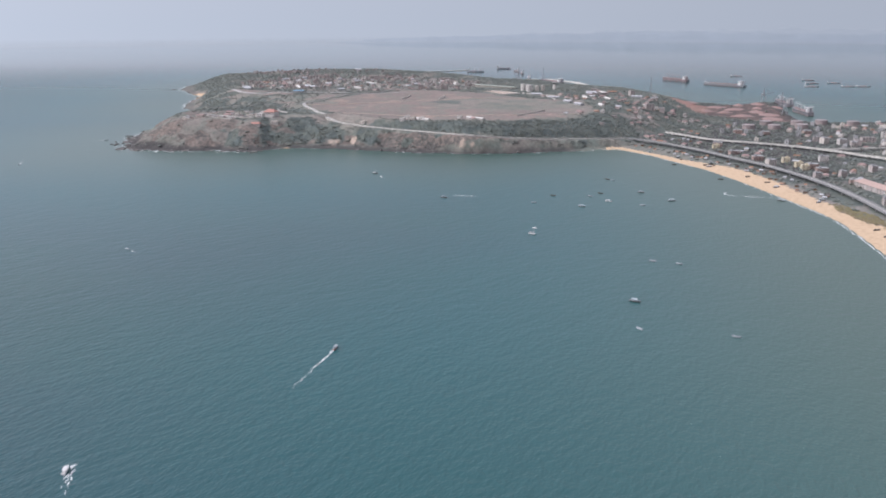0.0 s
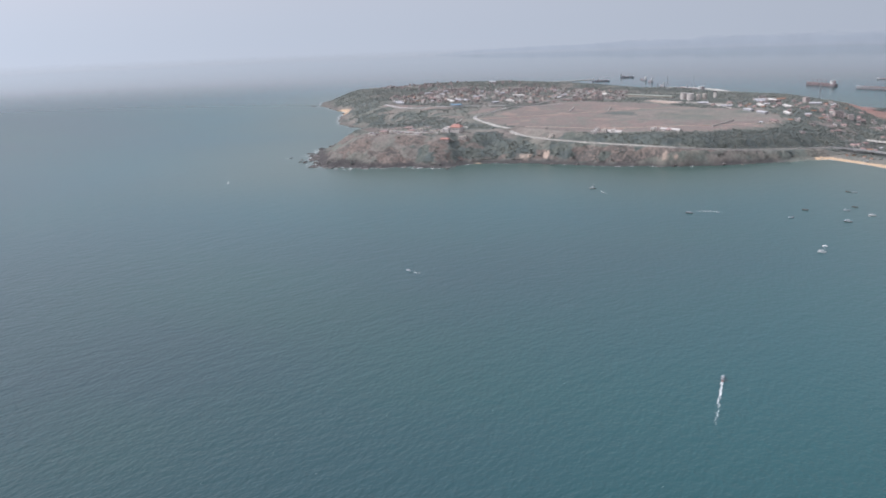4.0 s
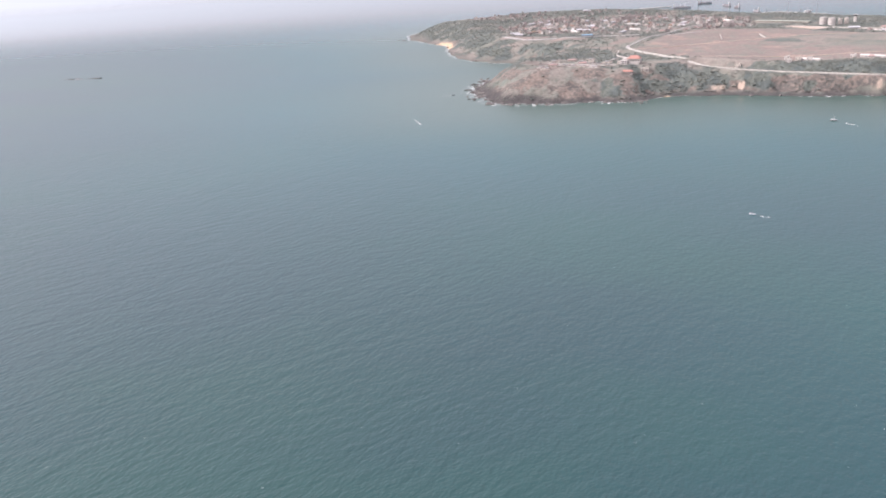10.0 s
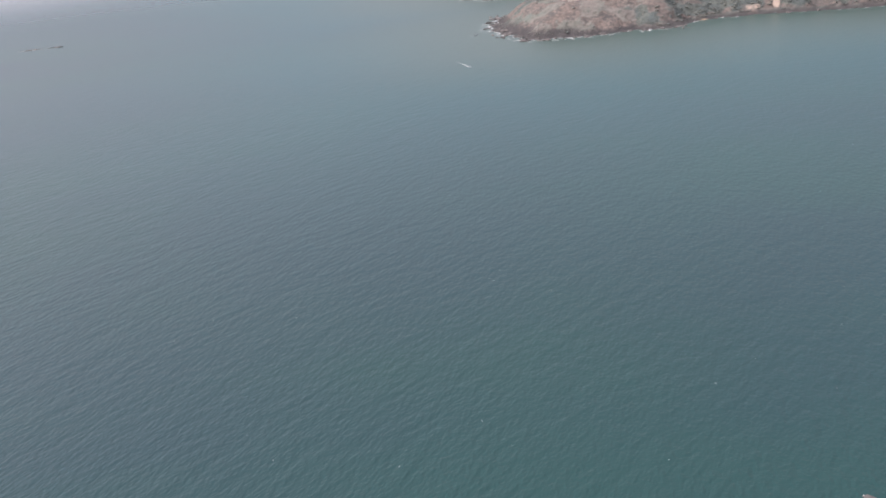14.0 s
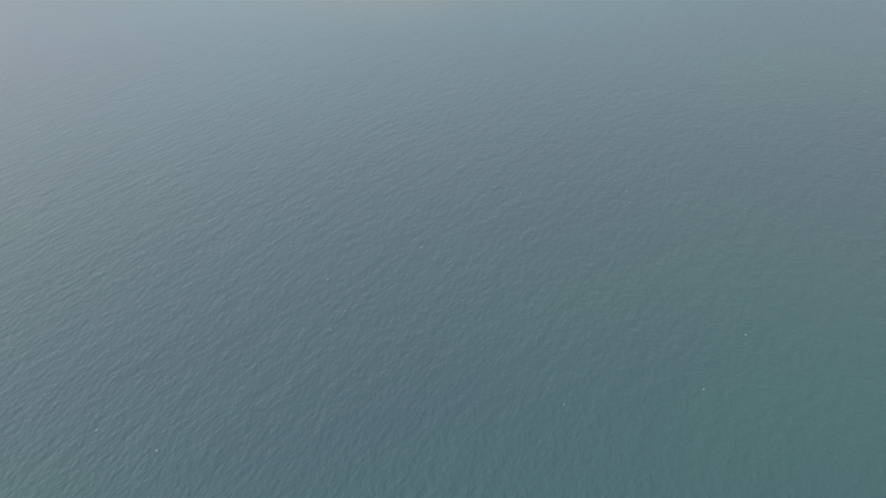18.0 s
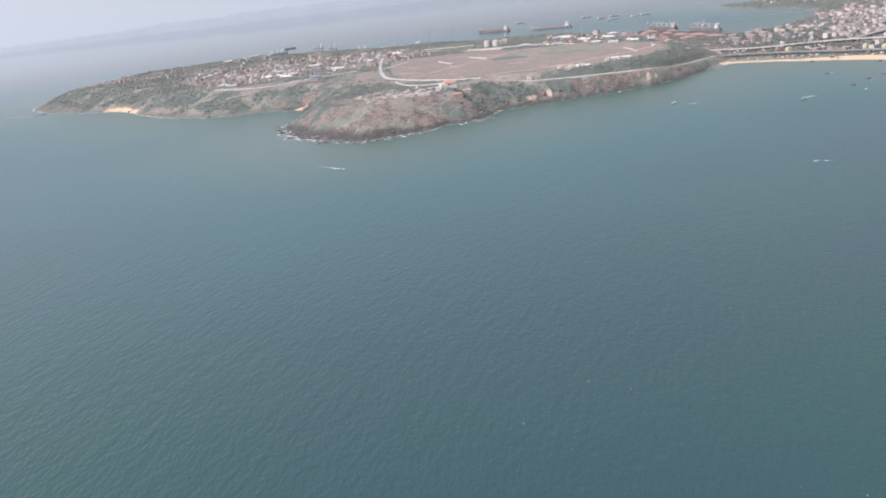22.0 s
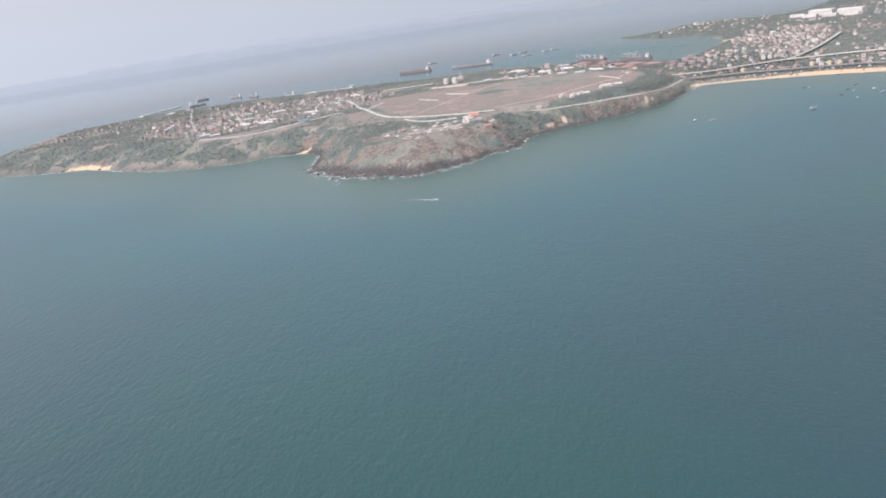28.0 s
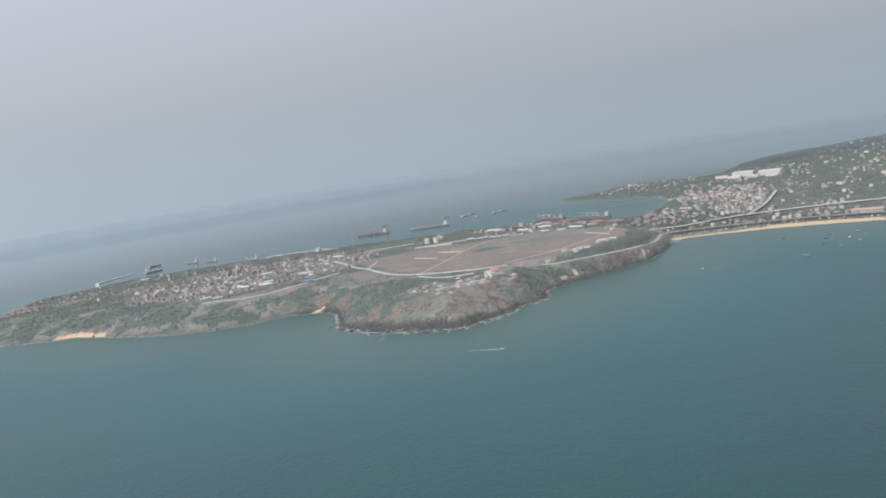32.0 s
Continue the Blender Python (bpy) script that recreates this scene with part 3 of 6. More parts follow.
# the sea, out to the haze
SX = np.array(sorted({*np.round(np.linspace(-12600, -1800, 28)), *np.round(np.linspace(-1800, 2000, 96)), *np.round(np.linspace(2000, 12600, 24))}))
SY = np.array(sorted({*np.round(np.linspace(-9000, -1600, 18)), *np.round(np.linspace(-1600, 900, 64)), *np.round(np.linspace(900, 12600, 34))}))
QX, QY = np.meshgrid(SX, SY)
water = sheet("water", SX, SY, QX * 0, M_SEA)
paint(water, "bay", step(1350, 150, np.maximum(-signed(QX, QY, COAST), 0)) * (0.85 + 0.15 * waves(QX, QY, 700, 25)))
paint(water, "shoal", np.maximum(step(520, 0, edge_distance(QX, QY, BEACH, False)) * 0.7, step(560, 0, np.abs(signed(QX, QY, COAST))) * 0.62))
off = edge_distance(QX, QY, [(1600, -1200), (900, -1550), (0, -1790), (-760, -1760)], False)
paint(water, "ruffle", np.clip((7400 - off) / 6000, 0, 1) ** 1.9 * (0.42 + 0.58 * step(1500, 350, off)))
tagged(new("water", water), "green-grey sea ruffled by a light wind", "sea", kind="structure")

# ---- roads ----
CLIFF_ROAD = [(-139, 1397, 0), (-129, 1036, 0), (-106, 774, 0), (-61, 624, 0), (63, 524, 0), (126, 466, 0), (205, 425, 0)] + COAST_ROAD[1:]


def smooth_line(pts, gap=12.0):
    """Points at even steps on a Catmull-Rom curve through the given ones."""
    out = []
    p = [Vector(q) for q in pts]
    p = [p[0] * 2 - p[1]] + p + [p[-1] * 2 - p[-2]]
    for i in range(1, len(p) - 2):
        n = max(1, int((p[i + 1] - p[i]).length / gap))
        for k in range(n):
            t = k / n
            out.append(0.5 * (2 * p[i] + (p[i + 1] - p[i - 1]) * t + (2 * p[i - 1] - 5 * p[i] + 4 * p[i + 1] - p[i + 2]) * t * t + (3 * p[i] - p[i - 1] - 3 * p[i + 1] + p[i + 2]) * t ** 3))
    return out + [p[-2]]


def ribbon(line, left, right, low, high):
    """A strip of road, wall or line along a path: its sides lie left and right of it, its faces between low and high."""
    s = Shape()
    rows = []
    for i, p in enumerate(line):
        a, b = line[max(0, i - 1)], line[min(len(line) - 1, i + 1)]
        side = Vector((b.y - a.y, a.x - b.x, 0)).normalized()
        l, r = p + side * left, p + side * right
        rows.append([(l.x, l.y, p.z + low), (l.x, l.y, p.z + high), (r.x, r.y, p.z + high), (r.x, r.y, p.z + low)])
    pts = [q for row in rows for q in row]
    faces = []
    for i in range(len(rows) - 1):
        k = i * 4
        faces += [(k + a, k + (a + 1) % 4, k + 4 + (a + 1) % 4, k + 4 + a) for a in range(4)]
    faces += [(3, 2, 1, 0), (len(pts) - 4, len(pts) - 3, len(pts) - 2, len(pts) - 1)]
    return s.add(pts, [f[::-1] for f in faces])


def grounded(pts, lift=0.7, gap=12.0, cap=None):
    line = smooth_line(pts, gap)
    z = [max(ground_z(p.x, p.y), 3) for p in line]
    z = [sum(z[max(0, i - 4):i + 5]) / len(z[max(0, i - 4):i + 5]) for i in range(len(z))]
    return [Vector((p.x, p.y, max(v, ground_z(p.x, p.y)) + lift)) for p, v in zip(line, z)]


def road_on_ground(name, pts, width, label, walled=True):
    line = grounded(pts)
    road = base(name, label, "road", kind="structure")
    part("carriageway", ribbon(line, -width / 2, width / 2, -6, 0), M_ROAD, road)
    part("centre_line", ribbon(line, -0.15, 0.15, 0.02, 0.05), M_LINE, road)
    if walled:
        for s in (-1, 1):
            part("parapet", ribbon(line, s * width / 2 - 0.3, s * width / 2 + 0.3, -5.5, 1.1), M_CONCRETE, road, "pale concrete roadside parapet")
    return line


road_coast = road_on_ground("road_coast", CLIFF_ROAD, 9, "two-lane coast road cut into the cliff top")
road_village = road_on_ground("road_village", [(-38, 1114, 0), (-116, 936, 0)], 9, "pale village road across the plateau", False)
road_strip = road_on_ground("road_strip", [(-660, 930, 0), (-566, 878, 0), (-432, 866, 0), (-353, 880, 0), (-290, 940, 0), (-200, 1010, 0)], 17, "wide pale parade ground strip", False)


def viaduct(name, pts, width, label, gap=38.0, deep=1.3, mat=M_DECK_CONCRETE, top=M_ASPHALT):
    line = smooth_line(pts, 14)
    v = base(name, label, "viaduct", "flyovers")
    part("deck", ribbon(line, -width / 2, width / 2, -deep, 0), mat, v, "grey concrete deck")
    part("asphalt", ribbon(line, -width / 2 + 0.8, width / 2 - 0.8, 0.004, 0.12), top, v, "worn grey asphalt")
    for s in (-1, 1):
        part("parapet", ribbon(line, s * (width / 2 - 0.35) - 0.25, s * (width / 2 - 0.35) + 0.25, 0.01, 1.1), mat, v)
    part("lane_line", ribbon(line, -0.3, 0.3, 0.13, 0.5), M_CONCRETE, v, "low concrete median")
    run, last = 0.0, line[0]
    column = None
    for p in line[1:]:
        run += (p - last).length
        last = p
        foot = ground_z(p.x, p.y)
        if run >= gap and p.z - deep - foot > 1.5:
            run = 0.0
            h = p.z - deep - foot + 1
            s = Shape().drum(p.x, p.y, foot - 1, 1.6, h - 1.4, 10).box(p.x, p.y, p.z - deep - 1.5, width * 0.7, 3, 1.49, 0.8)
            part("pier", s, mat, v)
    return v, line


sea_viaduct, sea_line = viaduct("viaduct", [(880, 706, 14.5), (940, 703, 13), (1019, 667, 12), (1097, 615, 12), (1172, 553, 12), (1237, 505, 12), (1302, 440, 12), (1361, 372, 12), (1417, 290, 12), (1485, 165, 12), (1560, 0, 12), (1650, -250, 12), (1760, -560, 11)], 12, "long grey concrete flyover on round piers behind the beach")
town_viaduct, town_line = viaduct("viaduct", [(905, 905, 9), (980, 860, 9.5), (1065, 816, 10), (1195, 800, 11), (1300, 775, 11), (1394, 728, 11), (1492, 672, 11), (1640, 560, 11), (1800, 420, 10)], 13, "pale concrete flyover through the town", mat=M_CONCRETE, top=M_ROAD)
ramp, ramp_line = viaduct("viaduct", [(1310, 775, 11), (1362, 808, 11.5), (1470, 890, 12), (1594, 994, 12), (1800, 1190, 12), (1880, 1270, 11)], 12, "wide pale concrete flyover climbing inland", mat=M_CONCRETE, top=M_CONCRETE)
road_lines = [road_coast, sea_line, town_line, ramp_line, road_village, road_strip]
ROAD_PTS = np.array([(p.x, p.y) for line in road_lines for p in line])


def clear_of_roads(x, y, gap):
    return np.min((ROAD_PTS[:, 0] - x) ** 2 + (ROAD_PTS[:, 1] - y) ** 2) > gap * gap


# ---- buildings ----
def window_part(owner, x, y, z, w, h, face, depth):
    """A dark pane with a proud frame; face: 0 front, 1 right, 2 back, 3 left of the house."""
    turn = face * math.pi / 2
    c, s = math.cos(turn), math.sin(turn)
    px, py = x * c + depth * s, x * s - depth * c
    win = part("window", Shape().box(px, py, z, w, 0.24, h, turn), M_SHIPWHITE, owner, "white window frame")
    px, py = x * c + (depth + 0.06) * s, x * s - (depth + 0.06) * c
    part("pane", Shape().box(px, py, z + 0.15, w - 0.3, 0.22, h - 0.3, turn), M_PANE, win)
    return win


def bungalow(label, wall_mat, roof_mat, w=12, d=9, h=3.8, roof_h=3.0, hip=3.5):
    t = base("house", label, "house", "houses of the headland and town")
    part("wall", Shape().box(0, 0, -3, w, d, h + 3), wall_mat, t)
    part("roof", Shape().gable(0, 0, h, w, d, roof_h, 0, 0.8, hip), roof_mat, t)
    for x in (-w * 0.3, w * 0.3):
        window_part(t, x, 0, 1.1, 1.6, 1.5, 0, d / 2)
    window_part(t, 0, 0, 1.1, 1.6, 1.5, 1, w / 2)
    window_part(t, 0, 0, 1.1, 1.6, 1.5, 3, w / 2)
    part("door", Shape().box(0, -d / 2 - 0.05, 0, 1.4, 0.2, 2.3), M_DOOR, t)
    return t


def villa(label, wall_mat, w=12, d=10, floors=2):
    t = base("villa", label, "house", "flat-roofed houses")
    h = floors * 3.3
    part("wall", Shape().box(0, 0, -3, w, d, h + 3), wall_mat, t)
    s = Shape()
    for a, b, ww, dd in ((0, -d / 2 + 0.15, w, 0.3), (0, d / 2 - 0.15, w, 0.3), (-w / 2 + 0.15, 0, 0.3, d - 0.6), (w / 2 - 0.15, 0, 0.3, d - 0.6)):
        s.box(a, b, h, ww, dd, 0.9)
    part("parapet", s, wall_mat, t)
    part("stair_room", Shape().box(w * 0.25, d * 0.2, h, 3.4, 3.2, 2.6).box(w * 0.25, d * 0.2, h + 2.6, 4, 3.8, 0.25), wall_mat, t)
    part("water_tank", Shape().drum(-w * 0.25, d * 0.25, h, 0.8, 1.5, 8, dome=0.3), M_HULL, t, "black plastic water tank")
    for k in range(floors):
        for x in (-w * 0.3, w * 0.28):
            window_part(t, x, 0, k * 3.3 + 1.0, 1.9, 1.6, 0, d / 2)
        window_part(t, 0, 0, k * 3.3 + 1.0, 1.9, 1.6, 3, w / 2)
    part("balcony", Shape().box(0, -d / 2 - 0.7, 3.2, w * 0.4, 1.4, 0.2).box(0, -d / 2 - 1.35, 3.4, w * 0.4, 0.1, 0.9), wall_mat, t)
    return t


def block(label, wall_mat, w=18, d=12, floors=4):
    t = base("apartment_block", label, "building", "apartment blocks")
    h = floors * 3.1
    part("wall", Shape().box(0, 0, -3, w, d, h + 3), wall_mat, t)
    part("roof", Shape().box(0, 0, h, w + 0.8, d + 0.8, 0.5).box(-w * 0.2, 0, h + 0.5, 5, 4, 2.4), M_GREYWALL, t, "grey concrete flat roof with a stair head")
    for k in range(floors):
        for x in (-w * 0.36, -w * 0.12, w * 0.12, w * 0.36):
            window_part(t, x, 0, k * 3.1 + 0.9, 2.0, 1.6, 0, d / 2)
        window_part(t, 0, 0, k * 3.1 + 0.9, 2.0, 1.6, 3, w / 2)
        if k:
            part("balcony", Shape().box(0, -d / 2 - 0.6, k * 3.1 - 0.1, w * 0.7, 1.2, 0.2), wall_mat, t)
    return t


def shed(label, roof_mat, wall_mat=M_GREYWALL, w=32, d=12, h=5):
    t = base("shed", label, "shed", "sheet-roofed sheds")
    part("wall", Shape().box(0, 0, -3, w, d, h + 3), wall_mat, t)
    part("roof", Shape().gable(0, 0, h, w, d, 2.4, 0, 0.7, 0), roof_mat, t)
    for x in (-w * 0.25, w * 0.25):
        part("door", Shape().box(x, -d / 2 - 0.05, 0, 4, 0.2, 3.6), M_STEEL, t)
    return t


def hut(label, roof_mat, wall_mat):
    t = base("hut", label, "hut", "huts")
    part("wall", Shape().box(0, 0, -2, 6.5, 5.5, 4.6), wall_mat, t)
    part("roof", Shape().gable(0, 0, 2.6, 6.5, 5.5, 1.4, 0, 0.5, 0), roof_mat, t)
    part("door", Shape().box(0, -2.8, 0, 1.1, 0.2, 2.0), M_DOOR, t)
    return t


rng = random.Random(7)
taken = []


def free(x, y, r):
    for a, b, q in taken:
        if (a - x) ** 2 + (b - y) ** 2 < (r + q) ** 2:
            return False
    return True


used = set()


def settle(kind, x, y, r, turn, sink=0.0):
    """Stand a copy of a building on the ground; the first of its kind is used itself."""
    taken.append((x, y, r))
    m = at(x, y, min(ground_z(x + a, y + b) for a, b in ((0, 0), (r * 0.6, 0), (-r * 0.6, 0), (0, r * 0.6), (0, -r * 0.6))) + 0.2 - sink, turn)
    if kind not in used:
        used.add(kind)
        kind.matrix_basis = m
        return kind
    return copy_thing(kind, m)


HOUSES = [bungalow("small whitewashed house with a red tiled hip roof", M_WHITE, M_TILE), bungalow("cream plastered house with a red tiled roof", M_CREAM, M_TILE, 15, 9), bungalow("weathered pink house with a rusty tiled roof", M_PINK, M_TILE, 11, 10), bungalow("low house with a pale sheet roof", M_CREAM, M_SHEET, 14, 8, 3.4, 1.8, 0), bungalow("low grey house with a rusty sheet roof", M_GREYWALL, M_RUST, 12, 8, 3.4, 1.8, 0)]
VILLAS = [villa("white two-storey flat-roofed house among trees", M_WHITE), villa("cream two-storey flat-roofed house", M_CREAM, 13, 9), villa("grey concrete three-storey house", M_GREYWALL, 11, 10, 3)]
BLOCKS = [block("white four-storey apartment block with balconies", M_WHITE), block("cream four-storey apartment block with balconies", M_CREAM, 20, 12, 4), block("pale five-storey apartment block", M_CREAM, 17, 13, 5), block("faded orange three-storey building", M_OCHRE, 21, 13, 3), block("grey-stained concrete three-storey block", M_GREYWALL, 24, 11, 3), block("narrow weathered pink four-storey block", M_PINK, 12, 12, 4)]
SHEDS = [shed("long shed with a pale sheet roof", M_SHEET), shed("long shed with a rusty sheet roof", M_RUST, w=26), shed("long shed with a blue sheet roof", M_BLUE_SHEET, w=34)]
HUTS = [hut("small hut with a rusty sheet roof", M_RUST, M_PINK), hut("small hut with a grey sheet roof behind the beach", M_SHEET, M_GREYWALL), hut("low dark thatched shack behind the beach", M_WOODHULL, M_DOOR)]

# the large white house on the headland, and the walled villas round it
manor = base("manor_house", "large white two-storey house with a red tiled roof on the headland", "house")
part("wall", Shape().box(0, 0, -4, 32, 18, 14), M_WHITE, manor)
part("wing", Shape().box(-12, -12, -4, 13, 12, 12), M_WHITE, manor)
part("roof", Shape().gable(4, 0, 10, 22, 18, 5, 0, 0.9, 6), M_REDTILE, manor, "red tiled hip roof")
part("terrace", Shape().box(6, -12, -4, 18, 6, 8).box(6, -14.8, 4, 18, 0.3, 1), M_WHITE, manor)
for k in (0, 1):
    for x in (1, 5, 9, 14):
        window_part(manor, x - 1, 0, 0.9 + 4.6 * k, 2.2, 2.4, 0, 9)
    for x in (-4, 0, 4):
        window_part(manor, x, 0, 0.9 + 4.6 * k, 2.2, 2.4, 3, 16)
for k in (0, 1):
    for x in (-15.5, -12, -8.5):
        window_part(manor, x, 0, 0.9 + 3.9 * k, 1.9, 2.1, 0, 18)
settle(manor, 82, 330, 24, 0.25)
manor.matrix_basis = manor.matrix_basis @ Matrix.Scale(1.3, 4)
CLIFF_VILLAS = [bungalow("long cream house with a weathered tiled roof above the cliffs", M_CREAM, M_TILE, 22, 10, 4.0, 2.6, 3), villa("wide weathered flat-roofed villa above the cliffs", M_CREAM, 18, 12), bungalow("long whitewashed house with a faded red roof above the cliffs", M_WHITE, M_TILE, 20, 10, 4.2, 3.0, 4)]
gate_house = bungalow("low pink house with a red tiled roof below the manor", M_PINK, M_REDTILE, 25, 12, 5, 3.2, 4)
settle(gate_house, 102, 260, 14, 0.3)


def compound(label, wall_mat, w, d, seed):
    """A low house in its walled yard, with a lean-to and a porch."""
    r = random.Random(seed)
    t = base("walled_house", label, "house", "walled houses above the cliffs")
    part("wall", Shape().box(0, 0, -3, w * 0.5, d * 0.5, 6.4), wall_mat, t)
    part("roof", Shape().box(0, 0, 3.4, w * 0.5 + 1, d * 0.5 + 1, 0.4), M_GREYWALL, t, "grey flat roof")
    part("lean_to", Shape().box(w * 0.36, d * 0.1, -3, w * 0.2, d * 0.3, 5.2), wall_mat, t)
    part("lean_to_roof", Shape().gable(w * 0.36, d * 0.1, 2.2, w * 0.2, d * 0.3, 1.2, 0, 0.4, 0), M_TILE, t, "faded tiled roof")
    for x in (-w * 0.15, 0, w * 0.15):
        window_part(t, x, 0, 0.9, 1.6, 1.4, 0, d * 0.25)
    for cx, cy, a, b in ((-w * 0.25, -d / 2, w * 0.45, 0.7), (w * 0.3, -d / 2, w * 0.35, 0.7), (-w / 2, 0, 0.7, d), (w / 2, d * 0.15, 0.7, d * 0.6)):
        part("yard_wall", Shape().box(cx, cy, -3, a, b, 4.6 + r.uniform(0, 1.2)), wall_mat, t)
    return t


COMPOUNDS = [compound("low white house in a walled yard above the cliffs", M_WHITE, 26, 18, 1), compound("low cream house behind broken yard walls above the cliffs", M_CREAM, 22, 20, 2), compound("small weathered house in a white-walled yard", M_WHITE, 18, 15, 3)]
for x, y, k, turn in ((-70, 282, 0, 0.3), (-42, 268, 2, 0.5), (-14, 262, 1, 0.2), (22, 254, 0, 0.1), (10, 300, 2, 0.3), (40, 288, 1, 0.5), (14, 338, 1, 0.2), (-20, 318, 0, 0.4), (44, 352, 2, 0.3), (-110, 236, 2, 0.3), (-84, 216, 1, 0.2), (-118, 306, 2, 0.4), (-139, 349, 1, 0.7), (-60, 345, 0, 0.3), (5, 398, 2, 0.6), (-62, 402, 1, 0.3)):
    settle(COMPOUNDS[k], x, y, 11, turn)
for x, y, k, turn in ((-92, 262, 0, 0.2), (-30, 296, 2, 0.5), (62, 316, 1, 0.2), (-100, 372, 0, 0.4), (128, 300, 1, 0.4)):
    settle(CLIFF_VILLAS[k], x, y, 10, turn)
for x, y, k, turn in ((391, 493, 0, 0.1), (421, 472, 1, 0.1), (444, 478, 0, 0.1), (407, 448, 0, 0.2), (526, 520, 0, 0.05), (300, 430, 1, 0.1), (-20, 320, 1, 0.3)):
    settle(VILLAS[k], x, y, 9, turn)
settle(HOUSES[0], 562, 523, 9, 0.1)
for x, y, k, turn in ((511, 1385, 0, 0.5), (536, 1326, 0, 0.5), (378, 1250, 0, 0.2), (486, 1149, 0, 0.3), (-647, 983, 0, 0.2), (-612, 954, 0, 0.1), (-330, 905, 2, 0.4), (-833, 1880, 0, 0.1), (-473, 1107, 0, 0.1), (-430, 1090, 0, 0.1), (590, 1020, 0, -0.5), (640, 980, 0, -0.5), (700, 1290, 0, 0.2), (560, 1450, 1, 0.4)):
    settle(SHEDS[k], x, y, 15, turn)

# long white-roofed buildings and freestanding walls round the dry field
long_house = shed("long low building with a whitewashed roof beside the field", M_PALEROOF, M_WHITE, 54, 10, 4)
for (ax, ay), (bx, by) in (((529, 538), (600, 521)), ((414, 482), (468, 474)), ((519, 1433), (578, 1373)), ((-320, 1190), (-253, 1156)), ((-420, 1410), (-379, 1407)), ((-536, 1134), (-490, 1080)), ((-470, 1060), (-420, 1020)), ((-115, 1543), (-58, 1497)), ((560, 1200), (600, 1150)), ((640, 1180), (680, 1130)), ((690, 1010), (720, 960))):
    settle(long_house, (ax + bx) / 2, (ay + by) / 2, 20, math.atan2(by - ay, bx - ax))


def field_wall(pts, label):
    t = base("boundary_wall", label, "wall", "walls round the field")
    line = grounded(pts, 0.2, 14)
    part("masonry", ribbon(line, -0.6, 0.6, -3, 2.6), M_WHITE, t)
    part("coping", ribbon(line, -0.8, 0.8, 2.601, 2.9), M_CONCRETE, t)
    for p in line[::2]:
        part("pillar", Shape().box(p.x, p.y, p.z - 2, 1.6, 1.6, 5.1), M_WHITE, t)
        taken.append((p.x, p.y, 6))


field_wall([(169, 1026, 0), (219, 911, 0)], "freestanding white wall across the dry field")
field_wall([(66, 984, 0), (108, 878, 0)], "low white wall in the dry field")
field_wall([(308, 1291, 0), (385, 1252, 0), (464, 1216, 0)], "long white wall behind the dry field")
field_wall([(432, 1204, 0), (480, 1140, 0), (525, 1073, 0)], "white wall slanting across the plateau")
field_wall([(628, 782, 0), (632, 700, 0), (630, 624, 0)], "white wall running down to the coast road")
field_wall([(-100, 292, 0), (-40, 288, 0), (10, 282, 0), (60, 290, 0)], "white garden wall before the cliff villas")
field_wall([(-60, 560, 0), (-20, 470, 0), (60, 420, 0)], "white garden wall beside the coast road")
for pts in ([(-40, 610, 0), (120, 800, 0), (300, 1000, 0), (420, 1085, 0)], [(190, 490, 0), (400, 560, 0), (600, 640, 0), (735, 760, 0)]):
    line = grounded(pts, 0.45)
    track = base("track", "pale dirt track across the dry field", "track", kind="structure")
    part("surface", ribbon(line, -2.6, 2.6, -3, 0), M_DIRT, track)

# the long spectators' stand and its yard on the plateau
stand = base("grandstand", "long pale roofed stand beside a sandy sports ground", "building")
part("wall", Shape().box(0, 0, -2, 190, 12, 9), M_CREAM, stand)
part("roof", Shape().box(0, -1, 7, 196, 19, 0.9), material("faded_green_roof_sheet", (0.42, 0.44, 0.38), 0.7, 0.1, 12, (0.36, 0.37, 0.33)), stand, "faded grey-green sheet roof")
for i in range(14):
    part("post", Shape().box(-91 + 14 * i, -8.6, -1, 0.8, 0.8, 8), M_CONCRETE, stand)
settle(stand, 112, 1458, 60, -0.24)
yard = base("sports_ground", "bare sandy sports ground with low walls", "sports ground", kind="structure")
part("surface", Shape().box(225, 1245, ground_z(225, 1245) - 3, 132, 100, 3.6, -0.35), M_DIRT, yard, "bare tan earth")
for w, d, dx, dy in ((138, 1.5, 0, -51), (138, 1.5, 0, 51), (1.5, 100.5, -69.75, 0), (1.5, 100.5, 69.75, 0)):
    c, s = math.cos(-0.35), math.sin(-0.35)
    part("boundary_wall", Shape().box(225 + dx * c - dy * s, 1245 + dx * s + dy * c, ground_z(225, 1245) - 3, w, d, 5, -0.35), M_WHITE, yard)
taken.append((225, 1245, 80))


def storage_tank(label, r, h, mat, ring=True):
    t = base("storage_tank", label, "storage tank", "storage tanks")
    part("shell", Shape().drum(0, 0, -2, r, h + 2, 24, dome=r * 0.12), mat, t, smooth=False)
    part("rim", Shape().drum(0, 0, h - 0.5, r + 0.25, 0.5, 24), M_STEEL, t)
    for k in range(9):
        a = k * 0.22
        part("stair_tread", Shape().box((r + 0.7) * math.cos(a), (r + 0.7) * math.sin(a), h * (k + 0.5) / 9.5, 1.4, 1.4, 0.3, a), M_STEEL, t)
    return t


